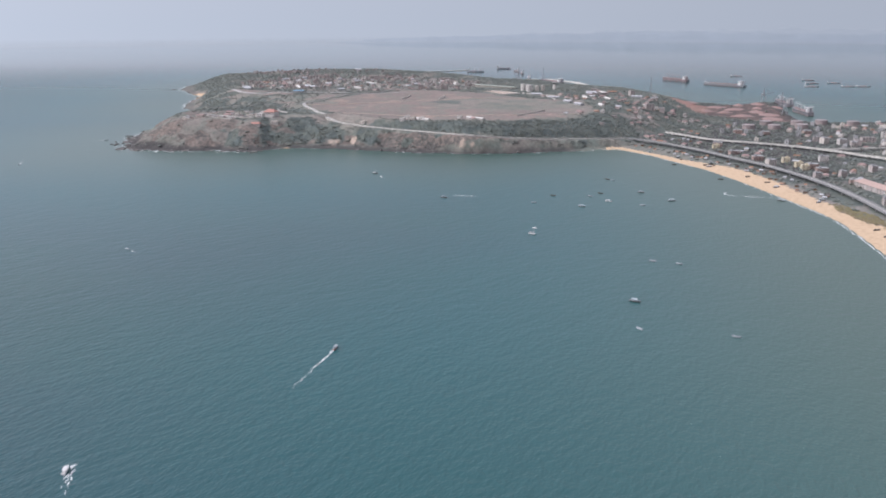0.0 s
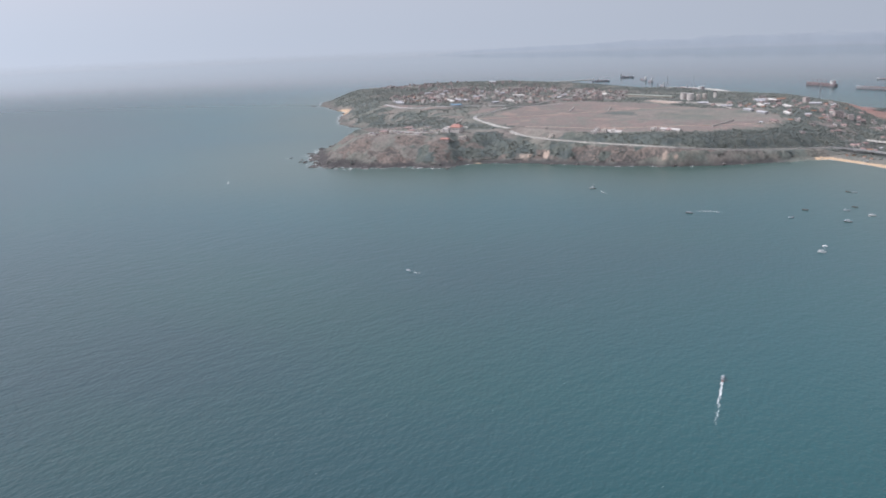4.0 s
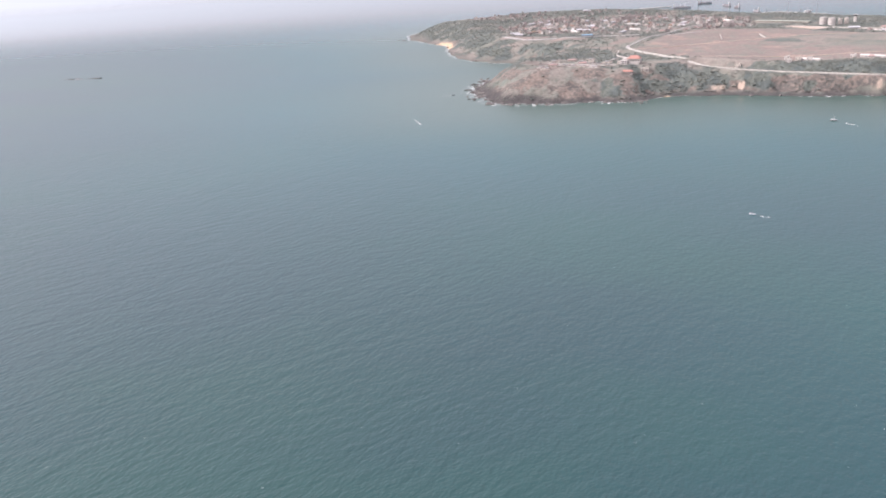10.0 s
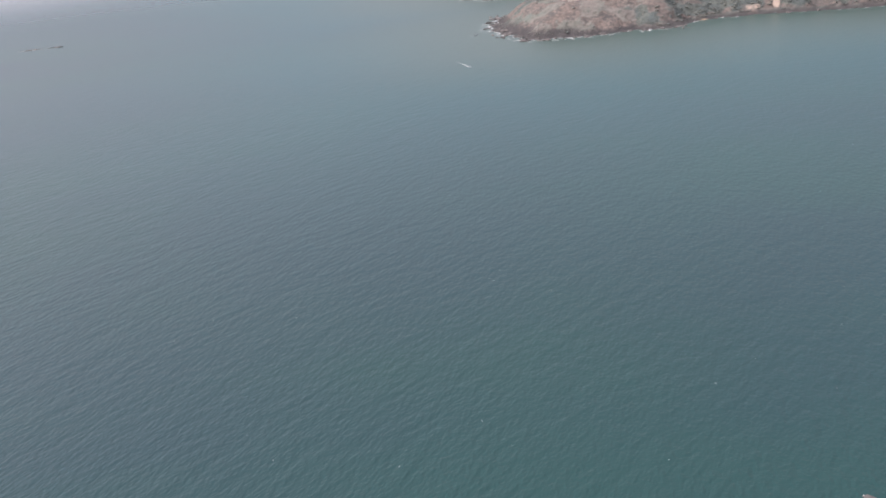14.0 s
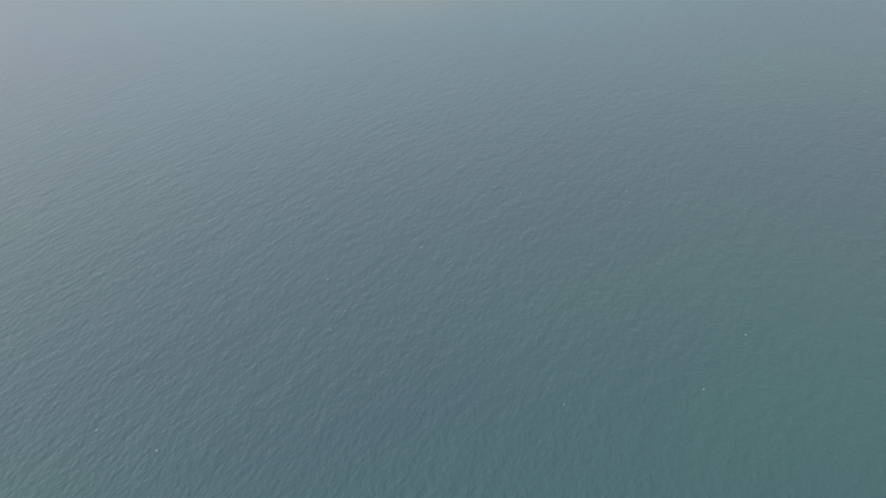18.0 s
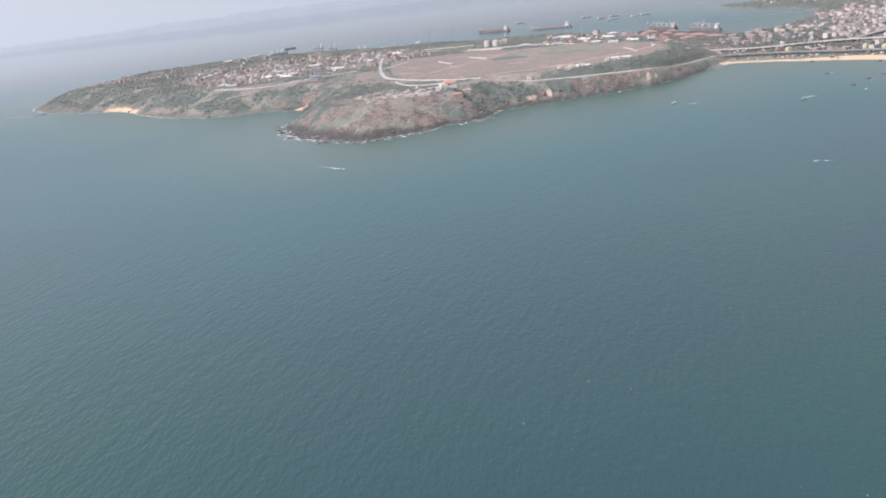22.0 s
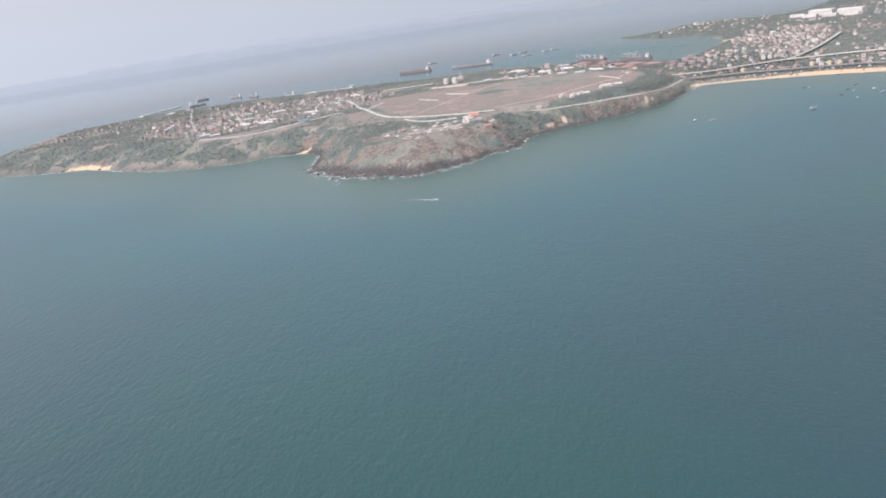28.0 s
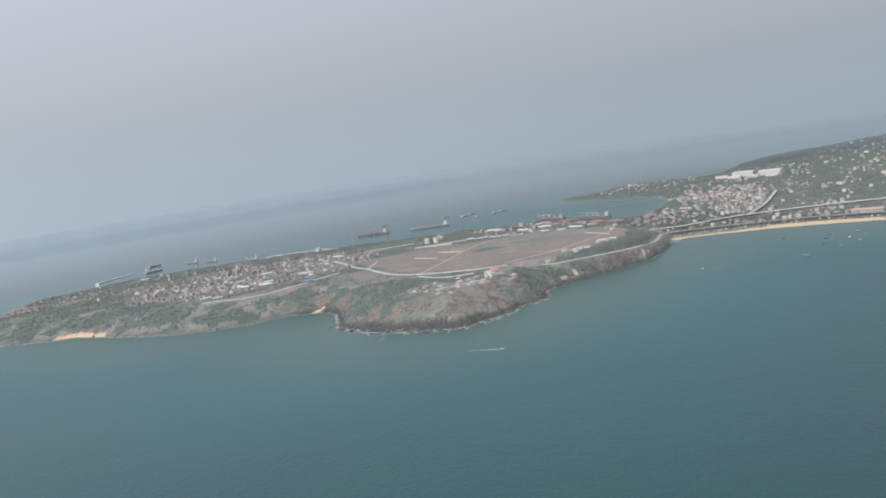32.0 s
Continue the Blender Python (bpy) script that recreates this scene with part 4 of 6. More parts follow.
water_tank = storage_tank("tall white cylindrical water tank on the plateau", 11, 22, M_WHITE)
settle(water_tank, 255, 1405, 12, 0)
settle(water_tank, 285, 1385, 12, 0.8)
slim_tank = storage_tank("slim cream cylindrical tank beside the water tanks", 6.5, 19, M_CREAM)
settle(slim_tank, 306, 1402, 7, 0.3)
settle(slim_tank, 322, 1416, 7, 1.1)
tower = base("control_tower", "slim white tower with a glazed head", "tower")
part("shaft", Shape().box(0, 0, -2, 8, 8, 20), M_WHITE, tower)
part("cabin", Shape().box(0, 0, 18, 11, 11, 3.5), M_PANE, tower, "dark glazed cabin")
part("roof", Shape().box(0, 0, 21.5, 12.5, 12.5, 0.8).beam((0, 0, 22), (0, 0, 29), 0.5), M_WHITE, tower)
settle(tower, 333, 1485, 8, 0)
oil_tank = storage_tank("squat rust-stained oil tank in the port", 16, 12, M_OILTANK)
for x, y in ((1103, 1195), (1176, 1235), (1140, 1120), (1230, 1290), (1309, 1300), (1080, 1090), (1200, 1165)):
    settle(oil_tank, x, y, 18, rng.uniform(0, 6))
big_shed = shed("huge white warehouse beside the bay", M_PALEROOF, M_WHITE, 120, 70, 26)
settle(big_shed, 2440, 2150, 90, -1.0)
settle(big_shed, 2485, 1985, 60, -1.0)
low_shed = shed("white warehouse annexe beside the bay", M_PALEROOF, M_WHITE, 70, 36, 13)
for x, y in ((2350, 2230), (2340, 2110), (2380, 2010), (2420, 1900)):
    settle(low_shed, x, y, 40, -1.0)

for x, y, k in ((1087, 748, 1), (1388, 472, 1), (1417, 410, 2), (1270, 937, 0), (1294, 900, 2), (1330, 912, 0), (1360, 880, 2), (1075, 995, 1), (1142, 993, 1), (1230, 1060, 0), (1420, 960, 0), (1480, 830, 1), (1500, 450, 2), (1550, 300, 0), (1600, 250, 1), (1520, 1150, 0), (1630, 1300, 1), (2560, 1900, 2), (2600, 1950, 1), (2640, 1880, 2), (2530, 1840, 0), (2470, 1800, 1), (2440, 1740, 2), (2700, 2000, 1), (2760, 2060, 2), (2500, 1760, 1)):
    settle(BLOCKS[rng.choice((k, 3, 4, 5))], x, y, 12, rng.uniform(-0.4, 0.4) + 0.6)


hall = base("hall", "long two-storey hall with a faded red roof beside the flyover", "building")
part("wall", Shape().box(0, 0, -3, 96, 24, 12), M_PINK, hall)
part("roof", Shape().gable(0, 0, 9, 96, 24, 5, 0, 1.2, 8), M_OCHRE, hall, "faded red tiled roof")
for x in (-40, -13, 13, 40):
    part("pillar", Shape().box(x, -12.4, -2, 2.2, 1.2, 11), M_WHITE, hall)
for k in (0, 1):
    for x in range(-44, 46, 8):
        window_part(hall, x, 0, 1.0 + 4.2 * k, 3.0, 2.2, 0, 12)
    for x in (-6, 6):
        window_part(hall, x, 0, 1.0 + 4.2 * k, 3.0, 2.2, 3, 48)
settle(hall, 1455, 366, 40, -0.896)
YELLOW = villa("bright yellow three-storey house behind the beach", material("yellow_plaster", (0.50, 0.44, 0.32), 0.9, 0.1, 6, (0.42, 0.37, 0.28)), 14, 11, 3)
for x, y in ((1266, 588), (1298, 546), (1314, 519), (1095, 703)):
    settle(YELLOW, x, y, 9, 0.5)
for x, y in ((1347, 504), (1324, 542)):
    settle(BLOCKS[3], x, y, 10, 0.5)
for x, y, k in ((1350, 430, 0), (1385, 478, 1), (1250, 520, 2), (1210, 590, 0), (1150, 640, 1), (1480, 250, 0), (1500, 520, 1), (1430, 560, 2), (1330, 640, 0)):
    if free(x, y, 10):
        settle(BLOCKS[rng.choice((k, 1, 3, 5))], x, y, 11, 0.6 + rng.uniform(-0.3, 0.3))
for k, kind in enumerate(BLOCKS):
    settle(kind, 1560 + 34 * (k % 3), 640 + 60 * (k // 3), 11, 0.5)


def scatter(kinds, ring, count, r, gap=7.0, turn=0.3, weights=None, base_turn=0.0):
    xs, ys = [p[0] for p in ring], [p[1] for p in ring]
    done = tries = 0
    while done < count and tries < count * 60:
        tries += 1
        x, y = rng.uniform(min(xs), max(xs)), rng.uniform(min(ys), max(ys))
        if not inside(np.array([x]), np.array([y]), ring)[0] or not free(x, y, r) or not clear_of_roads(x, y, r + gap):
            continue
        if ground_z(x, y) < 2.2:
            continue
        settle(rng.choices(kinds, weights)[0], x, y, r, base_turn + rng.choice((0, math.pi / 2)) + rng.uniform(-turn, turn))
        done += 1


scatter(HOUSES + VILLAS[:2] + SHEDS[:1], [(-700, 1010), (-420, 1020), (-160, 1090), (20, 1350), (-60, 1600), (-450, 1700), (-800, 1500), (-820, 1250)], 100, 8, weights=(1, 3, 3, 3, 3, 1, 3, 1))
scatter(VILLAS[:2], [(-700, 1010), (-420, 1020), (-160, 1090), (20, 1350), (-60, 1600), (-450, 1700), (-800, 1500), (-820, 1250)], 16, 12)
scatter(HOUSES, [(420, 1150), (640, 1060), (800, 880), (830, 1100), (720, 1420), (500, 1500)], 30, 9)
scatter(HOUSES + VILLAS[:1], [(640, 760), (760, 700), (860, 760), (900, 950), (860, 1300), (760, 1420), (700, 1200), (800, 900)], 20, 8, 6)
scatter(HUTS, [(905, 660), (1090, 560), (1250, 420), (1380, 245), (1400, 275), (1270, 450), (1110, 590), (920, 690)], 44, 5, 5)
scatter(HOUSES + HUTS, [(890, 760), (1100, 660), (1300, 500), (1460, 300), (1600, 300), (1500, 640), (1250, 760), (930, 890)], 52, 8, 8)
scatter(HOUSES + VILLAS, [(930, 930), (1250, 830), (1500, 760), (1550, 1100), (1400, 1380), (1230, 1300), (1000, 1150)], 66, 9)

# the town farther off, one joined mass of real roofs and walls
far_rng = random.Random(11)
far_walls, far_white, far_roofs, far_flat, far_panes = Shape(), Shape(), Shape(), Shape(), Shape()
FAR_TOWN = [(1500, 1200), (1650, 1680), (1900, 2060), (2250, 2300), (3000, 2500), (3900, 2700), (4600, 1600), (4300, 300), (3300, -200), (1900, -250), (1640, 350), (1560, 800)]
POINT = [(1640, 2500), (1800, 2350), (1900, 2200), (2300, 2400), (2420, 2560), (2200, 2780), (1900, 2680)]


def far_houses(ring, count, big, white=0.3, small=1.0, tiled=0.5):
    xs, ys = [p[0] for p in ring], [p[1] for p in ring]
    n = 0
    while n < count:
        x, y = far_rng.uniform(min(xs), max(xs)), far_rng.uniform(min(ys), max(ys))
        if not inside(np.array([x]), np.array([y]), ring)[0]:
            continue
        if far_rng.random() > 0.35 + 0.65 * (math.sin(x / 140 + 1) * math.sin(y / 170) > -0.2) or not clear_of_roads(x, y, 14) or not free(x, y, 8):
            continue
        n += 1
        z, turn = ground_z(x, y), far_rng.choice((0.4, 1.97)) + far_rng.uniform(-0.3, 0.3)
        w, d, fl = far_rng.uniform(9, 16) * small, far_rng.uniform(8, 12) * small, far_rng.choice((1, 1, 2, 2, 3))
        if far_rng.random() < big:
            w, d, fl = far_rng.uniform(16, 30), 13, far_rng.choice((3, 4, 5))
        h = fl * 3.2
        (far_white if far_rng.random() < white else far_walls).box(x, y, z - 4, w, d, h + 4, turn)
        if fl <= 2 and far_rng.random() < tiled:
            far_roofs.gable(x, y, z + h, w, d, 2.6, turn, 0.7, 2.5)
        else:
            far_flat.box(x, y, z + h, w + 0.6, d + 0.6, 0.5, turn)
        c, s = math.cos(turn), math.sin(turn)
        for k in range(fl):
            for q in (-0.3, 0.0, 0.3):
                ox, oy = q * w, -d / 2
                far_panes.box(x + ox * c - oy * s, y + ox * s + oy * c, z + k * 3.2 + 1, 1.8, 0.3, 1.5, turn)


far_houses(FAR_TOWN, 850, 0.12, 0.35)
CORE = [(1330, 900), (1400, 1250), (1600, 1620), (1810, 1840), (2050, 1820), (2090, 1660), (1912, 1355), (1720, 1120), (1420, 850)]
far_houses(CORE, 430, 0.22, 0.42, 0.95, 0.65)
far_houses(POINT, 60, 0.05)
far_houses(VILLAGE, 430, 0.03, 0.3, 0.72, 0.22)
far_houses([(420, 1150), (640, 1060), (800, 880), (860, 1100), (720, 1420), (500, 1500)], 28, 0.1)
far_houses([(800, 720), (880, 720), (990, 860), (980, 1150), (860, 1250), (800, 900)], 22, 0.0)
far_houses([(-1350, 1650), (-1000, 1500), (-850, 1650), (-500, 1850), (-700, 1950), (-1250, 1950)], 110, 0.0, 0.25, 0.75, 0.2)
town = base("town_houses", "crowded white and cream houses with red roofs among trees", "town", kind="stuff")
for name, s, mat in (("walls", far_walls, M_PINK), ("white_walls", far_white, M_WHITE), ("tiled_roofs", far_roofs, M_TILE), ("flat_roofs", far_flat, M_OLDROOF), ("windows", far_panes, M_PANE)):
    tagged(part(name, s, mat, town), kind="stuff")


# ---- woods and scrub ----
OCTA_V = np.array([(1, 0, 0), (0, 1, 0), (-1, 0, 0), (0, -1, 0), (0, 0, 1), (0, 0, -1)], float)
OCTA_F = np.array([(0, 1, 4), (1, 2, 4), (2, 3, 4), (3, 0, 4), (1, 0, 5), (2, 1, 5), (3, 2, 5), (0, 3, 5)])
# a crown of three leafy lobes of different size
TUFT_V = np.concatenate([OCTA_V * r + np.array(o) for r, o in ((0.82, (-0.28, 0.05, 0.05)), (0.66, (0.42, 0.30, -0.12)), (0.58, (0.22, -0.46, 0.16)))])
TUFT_F = np.concatenate([OCTA_F + 6 * k for k in range(3)])


def clump_mesh(name, centres, sizes, mat, flat=0.75, seed=1, jag=0.42, shape=(TUFT_V, TUFT_F)):
    """Crowns as uneven leafy clumps, each turned and dented in its own way."""
    r = np.random.RandomState(seed)
    form, sides = shape
    n, k, f = len(centres), len(form), len(sides)
    a = r.uniform(0, 6.28, n)
    v = form[None] * (1 + r.uniform(-jag, jag, (n, k, 1)))
    c, s = np.cos(a)[:, None], np.sin(a)[:, None]
    x, y = v[:, :, 0] * c - v[:, :, 1] * s, v[:, :, 0] * s + v[:, :, 1] * c
    pts = np.stack([x, y, v[:, :, 2] * flat], -1) * sizes[:, None, None] + centres[:, None]
    faces = sides[None] + (np.arange(n) * k)[:, None, None]
    me = bpy.data.meshes.new(name)
    me.vertices.add(n * k)
    me.vertices.foreach_set("co", (pts * U).astype(np.float32).ravel())
    me.loops.add(n * f * 3)
    me.loops.foreach_set("vertex_index", faces.astype(np.int32).ravel())
    me.polygons.add(n * f)
    me.polygons.foreach_set("loop_start", np.arange(0, n * f * 3, 3, dtype=np.int32))
    me.materials.append(mat)
    me.update(calc_edges=True)
    me.shade_smooth()
    return me


def lay(values, x, y):
    i = np.clip(np.searchsorted(GX, x) - 1, 0, len(GX) - 2)
    j = np.clip(np.searchsorted(GY, y) - 1, 0, len(GY) - 2)
    s, t = (x - GX[i]) / (GX[i + 1] - GX[i]), (y - GY[j]) / (GY[j + 1] - GY[j])
    return (values[j, i] * (1 - s) + values[j, i + 1] * s) * (1 - t) + (values[j + 1, i] * (1 - s) + values[j + 1, i + 1] * s) * t


def grow(name, label, count, bounds, mat, small, large, chance, seed, category="trees", flat=0.7, road_gap=17, low=3.0):
    r = np.random.RandomState(seed)
    x, y = r.uniform(bounds[0], bounds[1], count), r.uniform(bounds[2], bounds[3], count)
    z, d = lay(GZ, x, y), lay(GD, x, y)
    ok = (z > low) & (d > 14) & (r.uniform(0, 1, count) < chance(x, y, z, d))
    rd = np.concatenate([((x[:, None] - ROAD_PTS[None, k:k + 80, 0]) ** 2 + (y[:, None] - ROAD_PTS[None, k:k + 80, 1]) ** 2).min(1)[None] for k in range(0, len(ROAD_PTS), 80)]).min(0)
    ok &= rd > road_gap ** 2
    spots = np.array(taken)
    for k in range(0, len(spots), 100):
        q = spots[k:k + 100]
        ok &= (((x[:, None] - q[None, :, 0]) ** 2 + (y[:, None] - q[None, :, 1]) ** 2) > (q[None, :, 2] * 0.7 + 1) ** 2).all(1)
    x, y, z = x[ok], y[ok], z[ok]
    size = r.uniform(small, large, len(x)) * r.uniform(0.7, 1.2, len(x))
    me = clump_mesh(name, np.stack([x, y, z + size * flat * 0.5], -1), size, mat, flat, seed)
    return tagged(new(name, me), label, category, kind="stuff")


def in_ring(x, y, ring, soft=20):
    return step(-soft, soft, signed(x, y, ring))


def wood_chance(x, y, z, d):
    c = 0.62 + 0.5 * waves(x, y, 170, 31) + 0.2 * waves(x, y, 60, 32)
    c = np.maximum(c, 0.75 * step(0.0, 0.8, waves(x, y, 120, 33)))
    c = c * (1 - in_ring(x, y, FIELD)) * (1 - in_ring(x, y, ORE_YARD)) * (1 - 0.2 * in_ring(x, y, VILLAGE)) * (1 - 0.1 * in_ring(x, y, TOWN))
    c *= step(30, 75, lay(near_road, x, y)) * (1 - 0.75 * step(1.1, 0.5, np.hypot((x + 190) / 170, (y - 740) / 190)))
    c *= 1 - 0.95 * step(1.15, 0.6, np.hypot((x + 120) / 300, (y - 190) / 190))
    c *= 1 - step(-250, -400, x) * (1 - step(28, 62, d + 22 * waves(x, y, 210, 37)))
    return c * step(30, 90, edge_distance(x, y, BEACH, False)) * (1 - 0.94 * brown_patch(x, y)) * (1 - 0.35 * in_ring(x, y, VILLAGE))


def slope_chance(x, y, z, d):
    c = step(-0.15, 0.3, waves(x, y, 110, 41) + 0.25 * waves(x, y, 30, 42)) * step(170, 90, d) + 0.006
    c = c * (1 - 0.9 * brown_patch(x, y)) * step(8, 18, lay(near_road, x, y)) * (1 - 0.6 * step(1.15, 0.75, np.hypot((x + 110) / 200, (y - 165) / 95)))
    return c * (1 - in_ring(x, y, FIELD) * 0.93) * step(40, 90, edge_distance(x, y, BEACH, False)) * (1 - step(1, 0.6, np.hypot((x - 300) / 50, (y - 325) / 40)))


def hedge_chance(x, y, z, d):
    """The belt of trees between the dry field and the coast road."""
    r = lay(near_road, x, y)
    return step(330, 420, x) * step(930, 860, x) * step(9, 15, r) * step(105, 70, r) * step(45, 60, d) * (1 - in_ring(x, y, FIELD, 12)) * (0.8 + 0.3 * waves(x, y, 50, 34))


wx, wy, wz, wd = PX.ravel(), PY.ravel(), GZ.ravel(), GD.ravel()
wooded = np.maximum(wood_chance(wx, wy, wz, wd), 0.9 * slope_chance(wx, wy, wz, wd))
wooded = np.maximum(wooded, hedge_chance(wx, wy, wz, wd))
wooded = np.maximum(wooded, step(840, 900, wx) * step(60, 90, edge_distance(wx, wy, BEACH, False)) * (1 - in_ring(wx, wy, ORE_YARD)) * (0.55 + 0.4 * waves(wx, wy, 90, 35)))
burnt = 0.62 * step(1, 0.4, np.hypot((wx - 285 + 0.25 * (wy - 850)) / 95, (wy - 850) / 60))
paint(land, "wood", np.maximum(burnt, np.clip(wooded, 0, 1)) * step(4, 12, wd) * step(17, 24, np.where(wx < 1000, wd + 8 * waves(wx, wy, 60, 38), 60)))

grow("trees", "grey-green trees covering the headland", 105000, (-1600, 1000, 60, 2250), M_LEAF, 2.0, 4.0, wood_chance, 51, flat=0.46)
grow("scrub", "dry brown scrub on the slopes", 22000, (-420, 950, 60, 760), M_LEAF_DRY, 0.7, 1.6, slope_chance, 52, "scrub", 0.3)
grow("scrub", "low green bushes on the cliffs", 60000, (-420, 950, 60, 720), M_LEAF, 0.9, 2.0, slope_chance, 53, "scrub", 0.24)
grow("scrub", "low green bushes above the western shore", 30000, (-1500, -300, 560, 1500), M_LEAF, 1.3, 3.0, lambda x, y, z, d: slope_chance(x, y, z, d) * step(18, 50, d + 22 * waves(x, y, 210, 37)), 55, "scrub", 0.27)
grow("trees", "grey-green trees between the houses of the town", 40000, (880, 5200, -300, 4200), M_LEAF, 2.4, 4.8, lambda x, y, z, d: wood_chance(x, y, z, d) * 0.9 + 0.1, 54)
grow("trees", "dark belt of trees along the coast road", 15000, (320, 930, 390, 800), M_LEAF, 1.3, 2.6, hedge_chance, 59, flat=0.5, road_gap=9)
grow("trees", "haze-greyed trees filling the streets of the town", 34000, (1380, 3300, 200, 2500), M_LEAF, 2.2, 4.2, lambda x, y, z, d: step(70, 110, edge_distance(x, y, BEACH, False)) * (0.6 + 0.45 * waves(x, y, 150, 40)), 60)
def dune_chance(x, y, z, d):
    """Creeping plants in an oblong patch at the head of the beach."""
    u, v = (x - 1454) * 0.81 + (y - 160) * 0.58, (y - 160) * 0.81 - (x - 1454) * 0.58
    return step(1, 0.7, np.hypot(u / 17, v / 85) + 0.25 * waves(x, y, 22, 44))


grow("scrub", "low green creepers on the sand at the head of the beach", 7000, (1390, 1520, 70, 250), M_LEAF_DRY, 0.7, 1.5, dune_chance, 61, "scrub", 0.35, 5, 0.8)
grow("scrub", "green bushes at the head of the beach", 8000, (1390, 1520, 70, 250), M_LEAF_OLIVE, 0.8, 1.7, dune_chance, 62, "scrub", 0.4, 5, 0.8)
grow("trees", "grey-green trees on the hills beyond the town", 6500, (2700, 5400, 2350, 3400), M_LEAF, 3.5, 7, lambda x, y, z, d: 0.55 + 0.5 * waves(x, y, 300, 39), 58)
grow("trees", "haze-greyed green trees round the houses behind the beach", 20000, (840, 1700, 120, 1400), M_LEAF, 1.7, 3.5, lambda x, y, z, d: step(50, 72, edge_distance(x, y, BEACH, False)) * (1 - in_ring(x, y, ORE_YARD)) * (0.62 + 0.5 * waves(x, y, 90, 35)), 56)
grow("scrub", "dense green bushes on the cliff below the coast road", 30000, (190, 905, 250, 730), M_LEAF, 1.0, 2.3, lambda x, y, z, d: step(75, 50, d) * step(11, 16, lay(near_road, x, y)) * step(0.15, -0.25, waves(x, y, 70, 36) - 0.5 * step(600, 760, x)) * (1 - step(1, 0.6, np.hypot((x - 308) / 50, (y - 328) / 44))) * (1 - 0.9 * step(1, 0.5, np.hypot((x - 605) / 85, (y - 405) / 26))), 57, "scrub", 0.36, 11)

# ---- ships, barges and the port ----
def hull_shape(length, beam, low, high, bow=0.22, sheer=0.0, flare=0.8):
    """A hull along x, bow at +x: sections from stern to bow, narrower at the waterline."""
    s = Shape()
    rows = []
    for i in range(13):
        t = i / 12
        x = (t - 0.5) * length
        w = beam / 2 * min(1.0, 0.78 + t * 2.2) if t < 0.1 else beam / 2
        if t > 1 - bow:
            q = (t - 1 + bow) / bow
            w *= max(0.04, 1 - q ** 2.2)
        top = high + sheer * max(0, (t - 0.6) / 0.4) ** 2
        push = (length * 0.02) * max(0, (t - 0.85) / 0.15)
        rows.append([(x, -w * flare, low), (x + push, -w, top), (x + push, w, top), (x, w * flare, low)])
    pts = [p for r in rows for p in r]
    faces = []
    for i in range(12):
        k = i * 4
        faces += [(k + a, k + 4 + a, k + 4 + (a + 1) % 4, k + (a + 1) % 4) for a in range(4)]
    faces += [(0, 1, 2, 3), (51, 50, 49, 48)]
    return s.add(pts, [f[::-1] for f in faces])


def bulk_carrier(name, label, length, hull_mat, cranes=4, holds=5, high=11.0):
    t = base(name, label, "ship", "ships in the roads")
    beam = length * 0.145
    part("hull", hull_shape(length, beam, 2.2, high, 0.2, 3), hull_mat, t)
    part("boot_topping", hull_shape(length * 0.995, beam * 0.985, -4, 2.4, 0.22), M_REDHULL, t, "red-brown underwater paint")
    part("deck", hull_shape(length * 0.96, beam * 0.93, high - 0.6, high + 0.15, 0.24, 0), M_DECK, t, "red oxide deck")
    house = part("accommodation", Shape().box(-length * 0.40, 0, high, length * 0.075, beam * 0.72, 9).box(-length * 0.405, 0, high + 9, length * 0.06, beam * 0.6, 4), M_SHIPWHITE, t, "white deckhouse")
    part("bridge", Shape().box(-length * 0.40, 0, high + 13, length * 0.045, beam * 0.98, 2.6), M_SHIPWHITE, house)
    part("bridge_windows", Shape().box(-length * 0.377, 0, high + 14, 0.6, beam * 0.8, 1.1), M_PANE, house)
    part("funnel", Shape().box(-length * 0.455, 0, high, length * 0.03, beam * 0.2, 14, 0, 0.85), hull_mat, t)
    part("mast", Shape().beam((-length * 0.40, 0, high + 15), (-length * 0.40, 0, high + 24), 0.8), M_SHIPWHITE, t)
    part("foremast", Shape().beam((length * 0.46, 0, high), (length * 0.46, 0, high + 12), 0.8), M_SHIPWHITE, t)
    span = length * 0.74
    for k in range(holds):
        x = -length * 0.32 + span * (k + 0.5) / holds
        part("hatch_cover", Shape().box(x, 0, high, span / holds * 0.68, beam * 0.55, 2.4), M_DECK, t)
    for k in range(cranes):
        x = -length * 0.32 + span * (k + 1) / holds
        crane = part("deck_crane", Shape().drum(x, 0, high, 1.1, 12, 10).box(x, 0, high + 12, 2.6, 2.6, 3), M_SHIPWHITE if cranes < 4 else M_DECK, t)
        part("jib", Shape().beam((x + 1, 0, high + 13), (x + span / holds * 0.8, 2, high + 18 + 4 * (k % 2)), 1.3), M_SHIPWHITE if cranes < 4 else M_DECK, crane)
    return t


